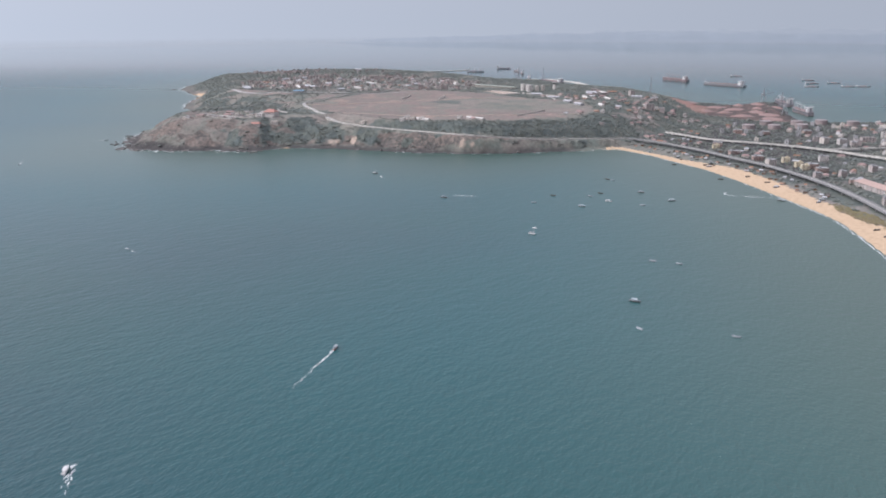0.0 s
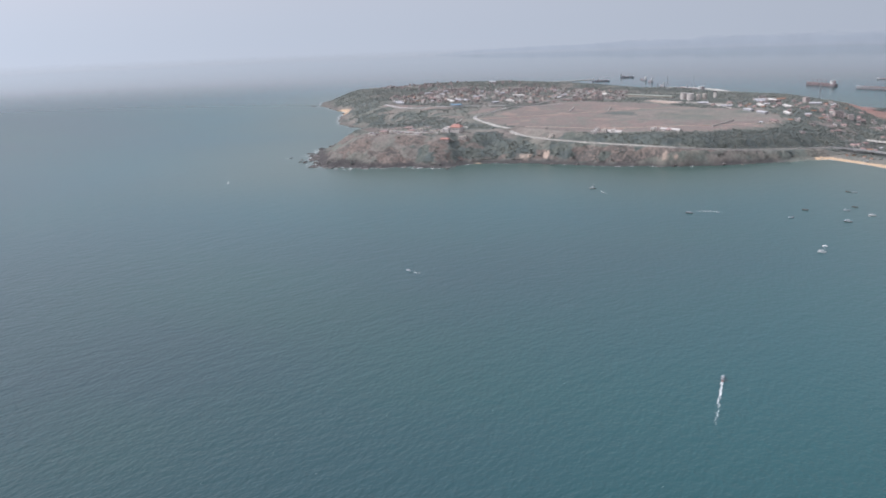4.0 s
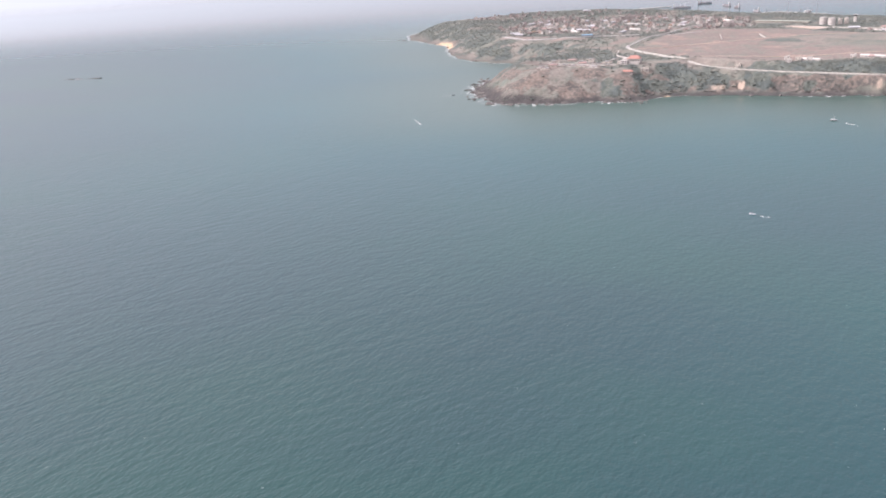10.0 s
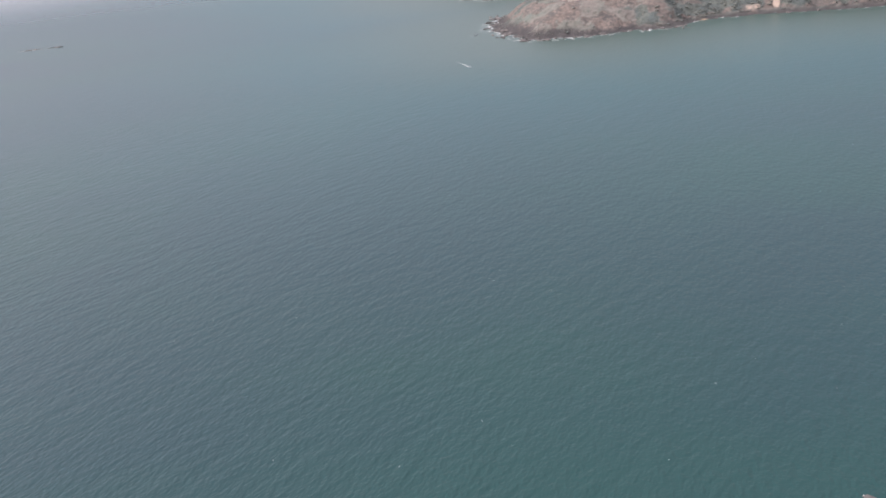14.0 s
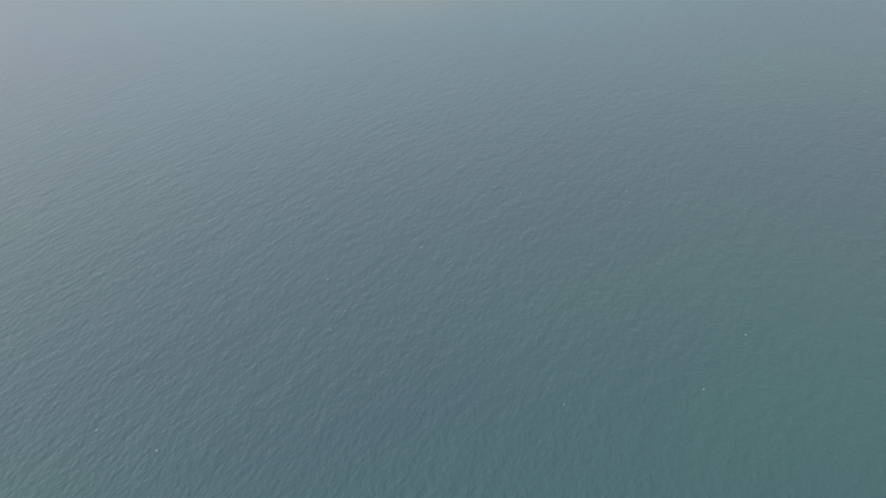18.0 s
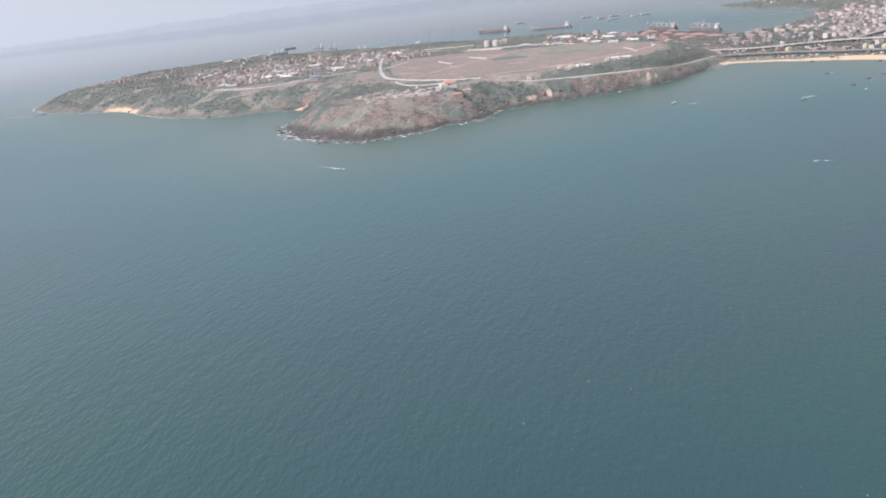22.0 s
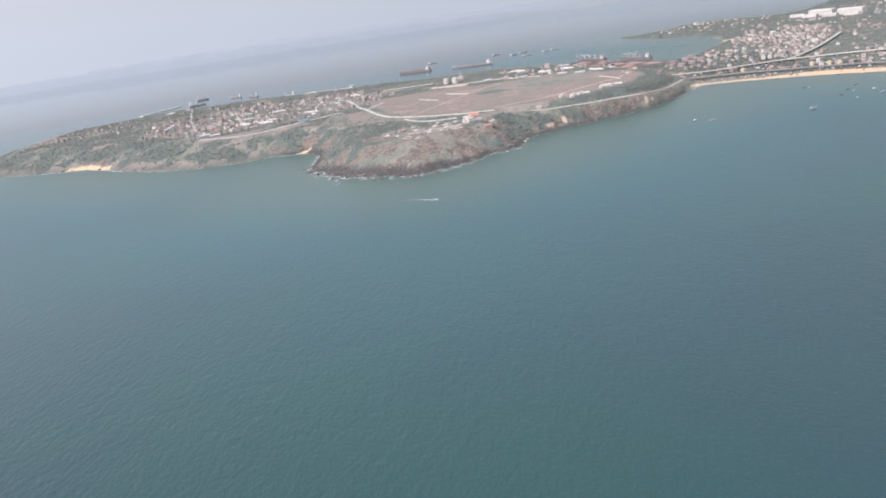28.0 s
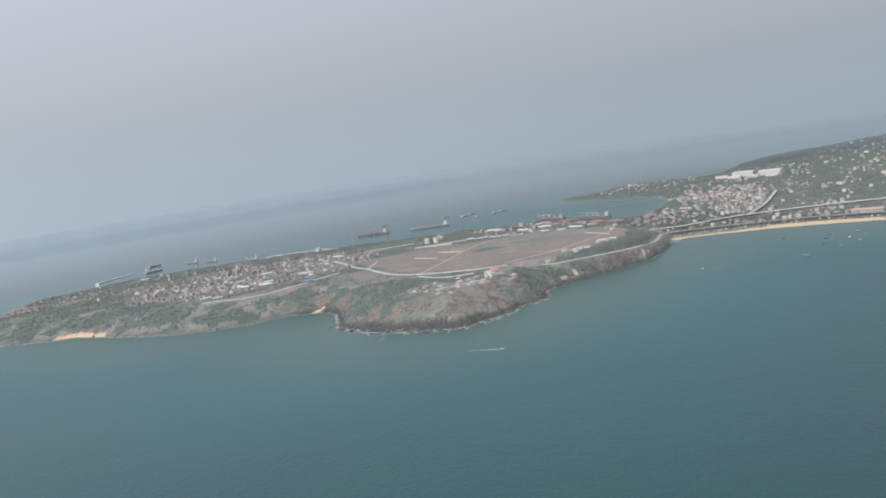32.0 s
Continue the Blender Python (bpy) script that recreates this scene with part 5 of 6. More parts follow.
red_ship = bulk_carrier("bulk_carrier", "red-brown bulk carrier with deck cranes at anchor", 185, M_REDHULL)
red_ship.matrix_basis = at(378, 2745, 0, math.pi - 0.62)
black_ship = bulk_carrier("bulk_carrier", "long black bulk carrier with a white deckhouse at anchor", 215, M_HULL, 0, 7, 9)
black_ship.matrix_basis = at(652, 2555, 0, math.pi - 0.42)
berth_ship = bulk_carrier("bulk_carrier", "dark bulk carrier with white cranes at the ore quay", 165, M_DARKHULL, 3, 4)
berth_ship.matrix_basis = at(1130, 1592, 0, 2.05)
copy_thing(berth_ship, at(1030, 1838, 0, 2.05))
coaster = bulk_carrier("coaster", "small pale grey cargo ship beside the harbour mole", 95, M_TARP, 2, 3, 6)
coaster.matrix_basis = at(-800, 2905, 0, 0.4)

long_ship = bulk_carrier("bulk_carrier", "long dark bulk carrier moored behind the headland", 225, M_DARKHULL, 0, 7, 10)
long_ship.matrix_basis = at(-92, 2375, 0, 2.51)
pale_ship = bulk_carrier("coaster", "pale grey coaster with white upperworks in the harbour", 80, M_TARP, 0, 3, 6)
pale_ship.matrix_basis = at(-316, 2600, 0, 2.2)
for x, y, turn in ((-790, 3220, 0.6), (-597, 3010, 2.4), (-500, 2885, 2.2)):
    copy_thing(pale_ship, at(x, y, 0, turn))


def barge():
    t = base("barge", "low dark loaded ore barge at anchor", "barge", "barges in the roads")
    part("hull", hull_shape(58, 11, -2, 2.8, 0.15, 1), M_HULL, t)
    part("cargo", Shape().gable(3, 0, 2.8, 36, 7.5, 1.6, 0, 0, 10, 0.6), M_ORE, t, "heaped red ore")
    house = part("wheelhouse", Shape().box(-23, 0, 2.8, 6, 7, 4.5), M_SHIPWHITE, t)
    part("windows", Shape().box(-19.9, 0, 5.4, 0.4, 5, 1.1), M_PANE, house)
    return t


BARGE = barge()
for i, (x, y, turn) in enumerate(((560, 3160, 0.3), (966, 2830, 0.5), (1124, 2719, 0.2), (990, 2660, 0.15), (1045, 2895, 0.3), (1180, 2746, 0.25), (919, 3022, 0.4))):
    if i:
        copy_thing(BARGE, at(x, y, 0, turn))
    else:
        BARGE.matrix_basis = at(x, y, 0, turn)


def heap(label, r, h):
    t = tagged(new("ore_heap"), label, "ore heap", "ore heaps in the yard")
    s = Shape()
    hr = random.Random(int(r * 10))
    n = 18
    rings = [(1.0, -0.5), (0.8, h * 0.28), (0.5, h * 0.66), (0.2, h * 0.95)]
    pts = [(math.cos(2 * math.pi * i / n) * r * q * hr.uniform(0.88, 1.12) * 1.5, math.sin(2 * math.pi * i / n) * r * q * hr.uniform(0.88, 1.12), z) for q, z in rings for i in range(n)] + [(0, 0, h)]
    f = [(k * n + i, k * n + (i + 1) % n, (k + 1) * n + (i + 1) % n, (k + 1) * n + i) for k in range(3) for i in range(n)] + [(3 * n + i, 3 * n + (i + 1) % n, 4 * n) for i in range(n)]
    part("ore_cone", s.add(pts, f), M_ORE, t)
    return t


HEAPS = [heap("long heap of red iron ore", 24, 6), heap("low heap of red-brown ore", 30, 4.5), heap("steep heap of red ore", 17, 6)]
for i, (x, y, turn) in enumerate(((790, 1530, 0.5), (860, 1590, 0.9), (915, 1690, 1.9), (960, 1760, 2.0), (930, 1560, 1.2), (990, 1620, 2.0), (1010, 1510, 2.0), (1060, 1450, 2.0), (930, 1450, 0.7), (1000, 1380, 0.4), (1090, 1350, 2.0), (870, 1450, 0.3), (1030, 1700, 2.0))):
    settle(HEAPS[i % 3], x, y, 20, turn)


def ship_loader():
    t = base("ship_loader", "tall lattice ship loader on the ore quay", "crane", "cranes in the port")
    part("portal", Shape().beam((-7, -6, 0), (-4, -3, 26), 1.4).beam((7, -6, 0), (4, -3, 26), 1.4).beam((-7, 6, 0), (-4, 3, 26), 1.4).beam((7, 6, 0), (4, 3, 26), 1.4).box(0, 0, 24, 11, 9, 2), M_STEEL, t)
    part("tower", Shape().beam((-2, -2, 26), (0, 0, 50), 1).beam((2, -2, 26), (0, 0, 50), 1).beam((-2, 2, 26), (0, 0, 50), 1).beam((2, 2, 26), (0, 0, 50), 1), M_STEEL, t)
    part("boom", Shape().beam((-16, 0, 27), (34, 0, 33), 1.8), M_STEEL, t)
    part("stay", Shape().beam((0, 0, 49), (32, 0, 33.5), 0.5).beam((0, 0, 49), (-15, 0, 28), 0.5), M_STEEL, t)
    part("cab", Shape().box(-3, 0, 27, 5, 4, 4), M_SHIPWHITE, t)
    return t


LOADER = ship_loader()
for x, y, turn in ((1095, 1500, 0.4), (1040, 1745, 0.5), (965, 1830, 0.6), (-120, 2075, 1.6), (20, 2050, 1.4)):
    settle(LOADER, x, y, 10, turn)
mast = base("lattice_mast", "tall thin steel lattice mast on the wooded rise", "mast", "masts")
for foot in ((-4, -3, -2), (4, -3, -2), (0, 4, -2)):
    part("leg", Shape().beam(foot, (0, 0, 56), 0.9), M_STEEL, mast)
for k in range(6):
    q = 1 - (k + 0.6) / 7
    part("brace", Shape().beam((-4 * q, -3 * q, 56 * (1 - q)), (4 * q, -3 * q, 56 * (1 - q)), 0.5).beam((4 * q, -3 * q, 56 * (1 - q)), (0, 4 * q, 56 * (1 - q)), 0.5).beam((0, 4 * q, 56 * (1 - q)), (-4 * q, -3 * q, 56 * (1 - q)), 0.5), M_STEEL, mast)
settle(mast, 640, 1600, 6, 0)
settle(mast, 40, 1790, 6, 0.4)
settle(mast, 140, 1800, 6, 0.9)
mole = base("harbour_mole", "long pale stone mole of the harbour", "mole", kind="structure")
part("wall", ribbon([Vector((-1000, 2240, 3)), Vector((-1060, 2500, 3)), Vector((-1080, 2800, 3)), Vector((-900, 3010, 3))], -9, 9, -8, 0), M_CONCRETE, mole)
part("wall", ribbon([Vector((-400, 2190, 3)), Vector((-380, 2420, 3)), Vector((-200, 2560, 3)), Vector((0, 2440, 3)), Vector((120, 2300, 3))], -14, 14, -8, 0), M_CONCRETE, mole)


# ---- boats in the bay ----
def fishing_boat(label, hull_mat, top_mat, length=13, cover=True, mast_h=0.0):
    t = base("fishing_boat", label, "boat", "boats in the bay")
    beam = length * 0.26
    part("hull", hull_shape(length, beam, -0.6, 1.3, 0.4, 0.9, 0.65), hull_mat, t)
    part("gunwale", hull_shape(length * 1.01, beam * 1.06, 1.25, 1.45, 0.4, 0.9, 1.0), top_mat, t)
    if cover:
        part("awning", Shape().box(-length * 0.05, 0, 3.1, length * 0.55, beam * 0.95, 0.22), top_mat, t)
        for x in (-length * 0.3, length * 0.2):
            for y in (-beam * 0.42, beam * 0.42):
                part("post", Shape().beam((x, y, 1.2), (x, y, 3.15), 0.16), M_STEEL, t)
    part("thwart", Shape().box(length * 0.22, 0, 1.32, 0.5, beam * 0.85, 0.16).box(-length * 0.36, 0, 1.32, 0.5, beam * 0.8, 0.16), M_DOOR, t)
    part("engine_box", Shape().box(-length * 0.3, 0, 1.3, length * 0.12, beam * 0.4, 0.8), top_mat, t)
    if mast_h:
        part("mast", Shape().beam((length * 0.1, 0, 1.2), (length * 0.1, 0, mast_h), 0.35), M_SHIPWHITE, t)
        part("boom", Shape().beam((length * 0.1, 0, 2.8), (-length * 0.35, 0, 3.4), 0.3), M_SHIPWHITE, t)
    return t


BOATS = [fishing_boat("dark tarred fishing boat with a pale awning", M_WOODHULL, M_TARP, 12), fishing_boat("open dark wooden fishing canoe", M_WOODHULL, M_WOODHULL, 10, False), fishing_boat("white-painted passenger boat with a white awning", M_SHIPWHITE, M_SHIPWHITE, 11), fishing_boat("small white-and-grey open boat", M_TARP, M_TARP, 8.5, False), fishing_boat("dark boat with a short white mast", M_WOODHULL, M_SHIPWHITE, 12, True, 10), fishing_boat("red-hulled speedboat with a pale awning", M_ORANGE, M_TARP, 10, True)]
seen_boats = set()


def moor(k, x, y, turn):
    if k in seen_boats:
        return copy_thing(BOATS[k], at(x, y, 0, turn))
    seen_boats.add(k)
    BOATS[k].matrix_basis = at(x, y, 0, turn)


for k, x, y, turn in ((2, 1081, 77, 0.1), (0, 1058, 19, 0.0), (1, 982, 73, -0.2), (3, 1039, 100, 0.1), (1, 1045, 131, -0.3), (0, 1103, 175, -0.1), (3, 1140, 76, 0.2), (0, 1170, 134, 0.4), (3, 977, 7, 0.6), (1, 1008, 260, -0.2), (3, 1020, 255, 0.4), (1, 1192, 365, 0.1), (1, 1068, 480, 0.0), (0, 1326, 223, 0.1)):
    moor(k, x, y, turn)
for k, x, y, turn in ((3, 1258, -228, 0.0), (3, 1290, -223, -0.2), (0, 1291, -387, 0.0), (3, 1323, -464, -0.5), (3, 1410, -437, 0.0), (2, 1067, -182, 0.1), (0, 826, -33, 0.0), (4, 586, 92, 0.3), (3, 632, -530, -0.1), (5, 1096, -658, 1.84), (2, 1077, -926, 2.24), (3, -140, -208, -0.7), (3, -300, 128, 0.7)):
    moor(k, x, y, turn)

# canoes and boats drawn up on the sand
beach_rng = random.Random(31)
for i in range(22):
    t = beach_rng.uniform(0.6, 10.5)
    a, b = BEACH[int(t)], BEACH[int(t) + 1]
    s = t - int(t)
    x, y = a[0] + (b[0] - a[0]) * s, a[1] + (b[1] - a[1]) * s
    turn = math.atan2(b[1] - a[1], b[0] - a[0]) + math.pi / 2
    o = beach_rng.uniform(24, 50)
    x, y = x + math.cos(turn) * o, y + math.sin(turn) * o
    copy_thing(BOATS[beach_rng.choice((1, 1, 0, 3))], at(x, y, ground_z(x, y) + 0.5, turn + beach_rng.uniform(-0.5, 0.5)))

# a parasail drawn behind one of the boats
sail = base("parasail", "small white parasail canopy towed over the bay", "parasail")
pts, f = [], []
for i in range(5):
    for j in range(9):
        a, b = (i / 4 - 0.5) * 1.9, (j / 8 - 0.5) * 2.6
        pts.append((3.6 * math.sin(b), 1.8 * math.sin(a), 8 + 2.8 * math.cos(b) * math.cos(a)))
f = [(i * 9 + j, i * 9 + j + 1, i * 9 + j + 10, i * 9 + j + 9) for i in range(4) for j in range(8)]
part("canopy", Shape().add(pts + [(x, y, z - 0.3) for x, y, z in pts], f + [tuple(45 + k for k in q[::-1]) for q in f]), M_SHIPWHITE, sail)
for x in (-3, -1, 1, 3):
    part("line", Shape().beam((x, 0, 9.2), (0, 0, 5), 0.08).beam((0, 0, 5), (-2, 0, 1.5), 0.08), M_SHIPWHITE, sail)
sail.matrix_basis = at(1070, -181, 0, 0.2)


def foam(name, label, spots, seed, category="foam", thick=0.12):
    """Torn patches of white water lying on the sea: (x, y, half length, half width, turn)."""
    r = random.Random(seed)
    s = Shape()
    for x, y, a, b, turn in spots:
        n = 9
        c, q = math.cos(turn), math.sin(turn)
        ring = []
        for i in range(n):
            g = r.uniform(0.55, 1.15)
            px, py = math.cos(2 * math.pi * i / n) * a * g, math.sin(2 * math.pi * i / n) * b * g
            ring.append((x + px * c - py * q, y + px * q + py * c))
        s.add([(px, py, 0.02) for px, py in ring] + [(x + (px - x) * 0.8, y + (py - y) * 0.8, thick * r.uniform(0.7, 1.6)) for px, py in ring], [(i, (i + 1) % n, n + (i + 1) % n, n + i) for i in range(n)] + [tuple(range(n, 2 * n))])
    return tagged(part(name, s, M_FOAM), label, category, kind="stuff")


def wake(x, y, turn, length, width, seed, curve=0.0):
    r = random.Random(seed)
    spots, h = [], turn + math.pi
    n = int(length / 2.2)
    for i in range(n):
        t = i / n
        x, y = x + math.cos(h) * 2.2, y + math.sin(h) * 2.2
        h += curve / n
        w = width * (0.45 + 0.8 * t) * (1 - 0.7 * t)
        for k in range(2 if t < 0.5 else 1):
            if r.random() < 1.1 - 0.75 * t:
                o = r.uniform(-w, w) * 0.7
                spots.append((x - math.sin(h) * o, y + math.cos(h) * o, r.uniform(1.2, 2.6), r.uniform(0.35, 0.9) * (1.2 - 0.7 * t), h))
    return foam("wake", "white wake trailing behind a boat", spots, seed, "wake")


wake(1097, -662, 1.84, 84, 2.8, 1)
wake(1072, -916, 2.24, 44, 9.0, 2, 0.3)
wake(-145, -204, -0.7, 70, 1.8, 3)
wake(-304, 124, 0.7, 26, 2.4, 4)
wake(1232, 250, 1.2, 46, 3.2, 5, 2.6)
wake(1262, 230, 3.3, 60, 2.2, 6, 0.2)
wake(858, 2, 3.4, 5, 1.5, 7)
wake(830, -8, 3.4, 44, 2.6, 8)
wake(610, 76, 2.5, 34, 2.0, 9)
wake(642, -532, 3.0, 12, 1.2, 10)

# surf along the rocks and on the beach
surf, sr = [], random.Random(5)
for line, gap, chance, out in ((SOUTH[:9], 6, 0.85, 7), (SOUTH[8:], 9, 0.35, 4), ([SOUTH[0]] + WEST[::-1] + NORTH[-4:][::-1], 6, 0.75, 7)):
    for p, q in zip(line[:-1], line[1:]):
        p, q = Vector((*p, 0)), Vector((*q, 0))
        n = max(1, int((q - p).length / gap))
        for i in range(n):
            if sr.random() < chance:
                m = p.lerp(q, (i + sr.random()) / n)
                side = Vector((q.y - p.y, p.x - q.x, 0)).normalized()
                if ground_z(m.x + side.x * 9, m.y + side.y * 9) > ground_z(m.x - side.x * 9, m.y - side.y * 9):
                    side = -side
                lo = -6.0
                while lo < 22 and ground_z(m.x + side.x * lo, m.y + side.y * lo) > -0.1:
                    lo += 2
                m = m + side * (lo + sr.uniform(0, out))
                surf.append((m.x, m.y, sr.uniform(2, 7), sr.uniform(0.8, 2.6), math.atan2(q.y - p.y, q.x - p.x) + sr.uniform(-0.4, 0.4)))
foam("surf", "white surf breaking on the rocks", surf, 21, "surf")
surf = []
for p, q in zip(BEACH[:-1], BEACH[1:]):
    p, q = Vector((*p, 0)), Vector((*q, 0))
    n = int((q - p).length / 5)
    for i in range(n):
        m = p.lerp(q, i / n)
        if sr.random() < 0.2 + 0.75 * step(100, -100, m.y - 250):
            side = Vector((q.y - p.y, p.x - q.x, 0)).normalized()
            lo = -20.0
            while lo < 30 and ground_z(m.x + side.x * lo, m.y + side.y * lo) > -0.06:
                lo += 1
            m = m + side * (lo + sr.uniform(-0.5, 3.0) + 1)
            surf.append((m.x, m.y, sr.uniform(3, 6), sr.uniform(0.5, 1.3), math.atan2(q.y - p.y, q.x - p.x) + sr.uniform(-0.1, 0.1)))
foam("surf", "thin white surf line along the beach", surf, 22, "surf")


# ---- rocks ----
def rock_mesh(seed):
    r = random.Random(seed)
    bm = bmesh.new()
    bmesh.ops.create_icosphere(bm, subdivisions=1, radius=1)
    for v in bm.verts:
        v.co *= r.uniform(0.65, 1.2)
        v.co.z *= 0.6
        v.co *= U
    me = bpy.data.meshes.new("rock")
    bm.to_mesh(me)
    bm.free()
    me.materials.append(M_ROCK)
    return me


ROCKS = [rock_mesh(k) for k in range(6)]


def rock(x, y, z, size, label="dark wet rock at the foot of the cliff", group="shore rocks"):
    ob = tagged(new("rock", sr.choice(ROCKS)), label, "rock", group)
    ob.location = (x * U, y * U, z * U)
    ob.scale = (size * sr.uniform(0.8, 1.7), size * sr.uniform(0.7, 1.2), size * sr.uniform(0.6, 1.1))
    ob.rotation_euler = (0, 0, sr.uniform(0, 6.28))
    return ob


for line, n, out in ((SOUTH[:9], 110, 14), ([SOUTH[0], WEST[-1]], 14, 10), (SOUTH[8:], 26, 5), (WEST[:-1], 30, 7)):
    lens = [math.dist(a, b) for a, b in zip(line[:-1], line[1:])]
    for _ in range(n):
        i = sr.choices(range(len(lens)), lens)[0]
        t = sr.random()
        x, y = line[i][0] * (1 - t) + line[i + 1][0] * t, line[i][1] * (1 - t) + line[i + 1][1] * t
        x, y = x + sr.uniform(-out, out), y + sr.uniform(-out, out)
        z = ground_z(x, y)
        if -3.5 < z < 3:
            rock(x, y, max(z, -0.4), sr.uniform(2, 6.5))
for _ in range(46):
    i = sr.choice((0, 0, 1, 1, 2, 2, 3, 3, 4, 6))
    t = sr.random()
    x, y = SOUTH[i][0] * (1 - t) + SOUTH[i + 1][0] * t, SOUTH[i][1] * (1 - t) + SOUTH[i + 1][1] * t
    rock(x + sr.uniform(-20, 6), y + sr.uniform(-20, 6), sr.uniform(-1.0, 0.5), sr.uniform(4.5, 9.5), "large dark rock in the surf below the headland", "shore rocks")
foam("surf", "broken white surf among the headland rocks", [(SOUTH[i][0] * (1 - t) + SOUTH[i + 1][0] * t + sr.uniform(-30, 0), SOUTH[i][1] * (1 - t) + SOUTH[i + 1][1] * t + sr.uniform(-30, 0), sr.uniform(2.5, 8), sr.uniform(0.9, 2.4), sr.uniform(-0.6, 0.6)) for i, t in [(sr.choice((0, 0, 1, 1, 2, 3, 4, 5, 6, 7)), sr.random()) for _ in range(60)]], 27, "surf")
for x, y, s in ((-372, 392, 7), (-385, 380, 5), (-215, 96, 6), (-225, 88, 4), (-205, 84, 5), (-250, 120, 5), (-140, 40, 5), (182, 160, 6), (192, 166, 4), (-1395, 1290, 9), (-1410, 1300, 6), (-1425, 1288, 5)):
    rock(x, y, 0, s, "dark reef rock standing out of the sea", "reef rocks")
for i in range(14):
    rock(-1890 + 9 * i + sr.uniform(-6, 6), 20 + 4 * i + sr.uniform(-8, 8), -0.5, sr.uniform(4, 9), "low dark rock of a small skerry", "skerry rocks")
foam("surf", "white surf round the skerry", [(-1890 + 12 * i + sr.uniform(-6, 6), 8 + 5 * i, sr.uniform(3, 7), 1.5, 0.4) for i in range(10)], 23, "surf")

# ---- the wooded island below the flight path ----
ISLE = [(645, -1298), (658, -1270), (667, -1243), (681, -1216), (703, -1192), (748, -1163), (795, -1145), (838, -1127), (878, -1125), (902, -1146), (909, -1200), (885, -1270), (825, -1335), (745, -1365), (670, -1345)]
IX, IY = np.arange(600, 950, 6.0), np.arange(-1400, -1080, 6.0)
AX, AY = np.meshgrid(IX, IY)
isle_d = signed(AX, AY, ISLE) + 5 * waves(AX, AY, 50, 61) + 3 * waves(AX, AY, 17, 62)
isle_z = np.where(isle_d > 0, 24 * step(0, 1, np.clip(isle_d / 100, 0, 1)) ** 0.72 + np.minimum(isle_d * 0.3, 2) + 1.5 * waves(AX, AY, 40, 63), np.maximum(isle_d * 0.35, -12))
isle = sheet("island", IX, IY, isle_z, M_LAND)
for name, v in (("rock", step(16, 6, isle_d)), ("bare", isle_d * 0), ("dry", isle_d * 0), ("town", isle_d * 0), ("ore", 0.55 * step(14, 5, isle_d)), ("sand", isle_d * 0), ("wet", step(3.5, 0.8, isle_z) * 0.9)):
    paint(isle, name, v)
tagged(new("island", isle), "small steep island under dense green trees", "island", kind="structure")


def isle_height(x, y):
    i, j = int(np.clip(np.searchsorted(IX, x) - 1, 0, len(IX) - 2)), int(np.clip(np.searchsorted(IY, y) - 1, 0, len(IY) - 2))
    return float(isle_z[j, i]), float(isle_d[j, i])


ir = np.random.RandomState(71)
crowns = {"lush": [], "deep": [], "olive": []}
for _ in range(5800):
    x, y = ir.uniform(635, 915), ir.uniform(-1370, -1110)
    z, d = isle_height(x, y)
    if d < 7 + ir.uniform(-3, 3):
        continue
    r = ir.uniform(1.8, 4.2) * (0.7 if d < 20 else 1.0)
    tone = waves(np.array([x]), np.array([y]), 60, 64)[0] + ir.uniform(-0.8, 0.8)
    kind = "lush" if tone < 0.15 else "deep" if tone < 0.6 else "olive"
    for _ in range(13):
        # leaf clusters over the upper half of the crown
        a, u = ir.uniform(0, 6.28), ir.uniform(0.05, 1.0)
        q = math.sqrt(1 - u * u)
        crowns[kind].append((x + math.cos(a) * q * r, y + math.sin(a) * q * r, z + 1.2 + r * 0.35 + u * r * 0.8, r * ir.uniform(0.22, 0.42)))
for kind, mat, label, seed in (("lush", M_LEAF_LUSH, "sunlit green and yellow-green treetops of the island", 72), ("deep", M_LEAF_DEEP, "darker green treetops of the island", 73), ("olive", M_LEAF_OLIVE, "dry brownish treetops of the island", 74)):
    q = np.array(crowns[kind])
    tagged(new("treetops", clump_mesh("treetops", q[:, :3], q[:, 3] * 1.15, mat, 0.85, seed, 0.35, (OCTA_V, OCTA_F))), label, "trees", kind="stuff")
for _ in range(40):
    a = sr.choice((0, 1, 2, 3, 3, 4, 4, 5, 6, 7, 8))
    t = sr.random()
    x, y = ISLE[a][0] * (1 - t) + ISLE[a + 1][0] * t + sr.uniform(-7, 7), ISLE[a][1] * (1 - t) + ISLE[a + 1][1] * t + sr.uniform(-7, 7)
    rock(x, y, max(isle_height(x, y)[0], -0.3), sr.uniform(0.8, 2.3), "reddish dark rock on the island shore", "island rocks")
rock(645, -1242, -0.3, 3.0, "wave-washed rock off the island", "island rocks")
spots = [(645 + sr.uniform(-4, 4), -1242 + sr.uniform(-3, 3), sr.uniform(1, 2.4), sr.uniform(0.8, 1.6), sr.uniform(0, 3)) for _ in range(5)]
for a in range(9):
    for _ in range(34 if a < 4 else 7):
        t = sr.random()
        spots.append((ISLE[a][0] * (1 - t) + ISLE[a + 1][0] * t + sr.uniform(-8, 2), ISLE[a][1] * (1 - t) + ISLE[a + 1][1] * t + sr.uniform(-2, 7), sr.uniform(0.3, 1.0), sr.uniform(0.12, 0.4), sr.uniform(0, 3)))
foam("surf", "white surf among the island rocks", spots, 24, "surf")
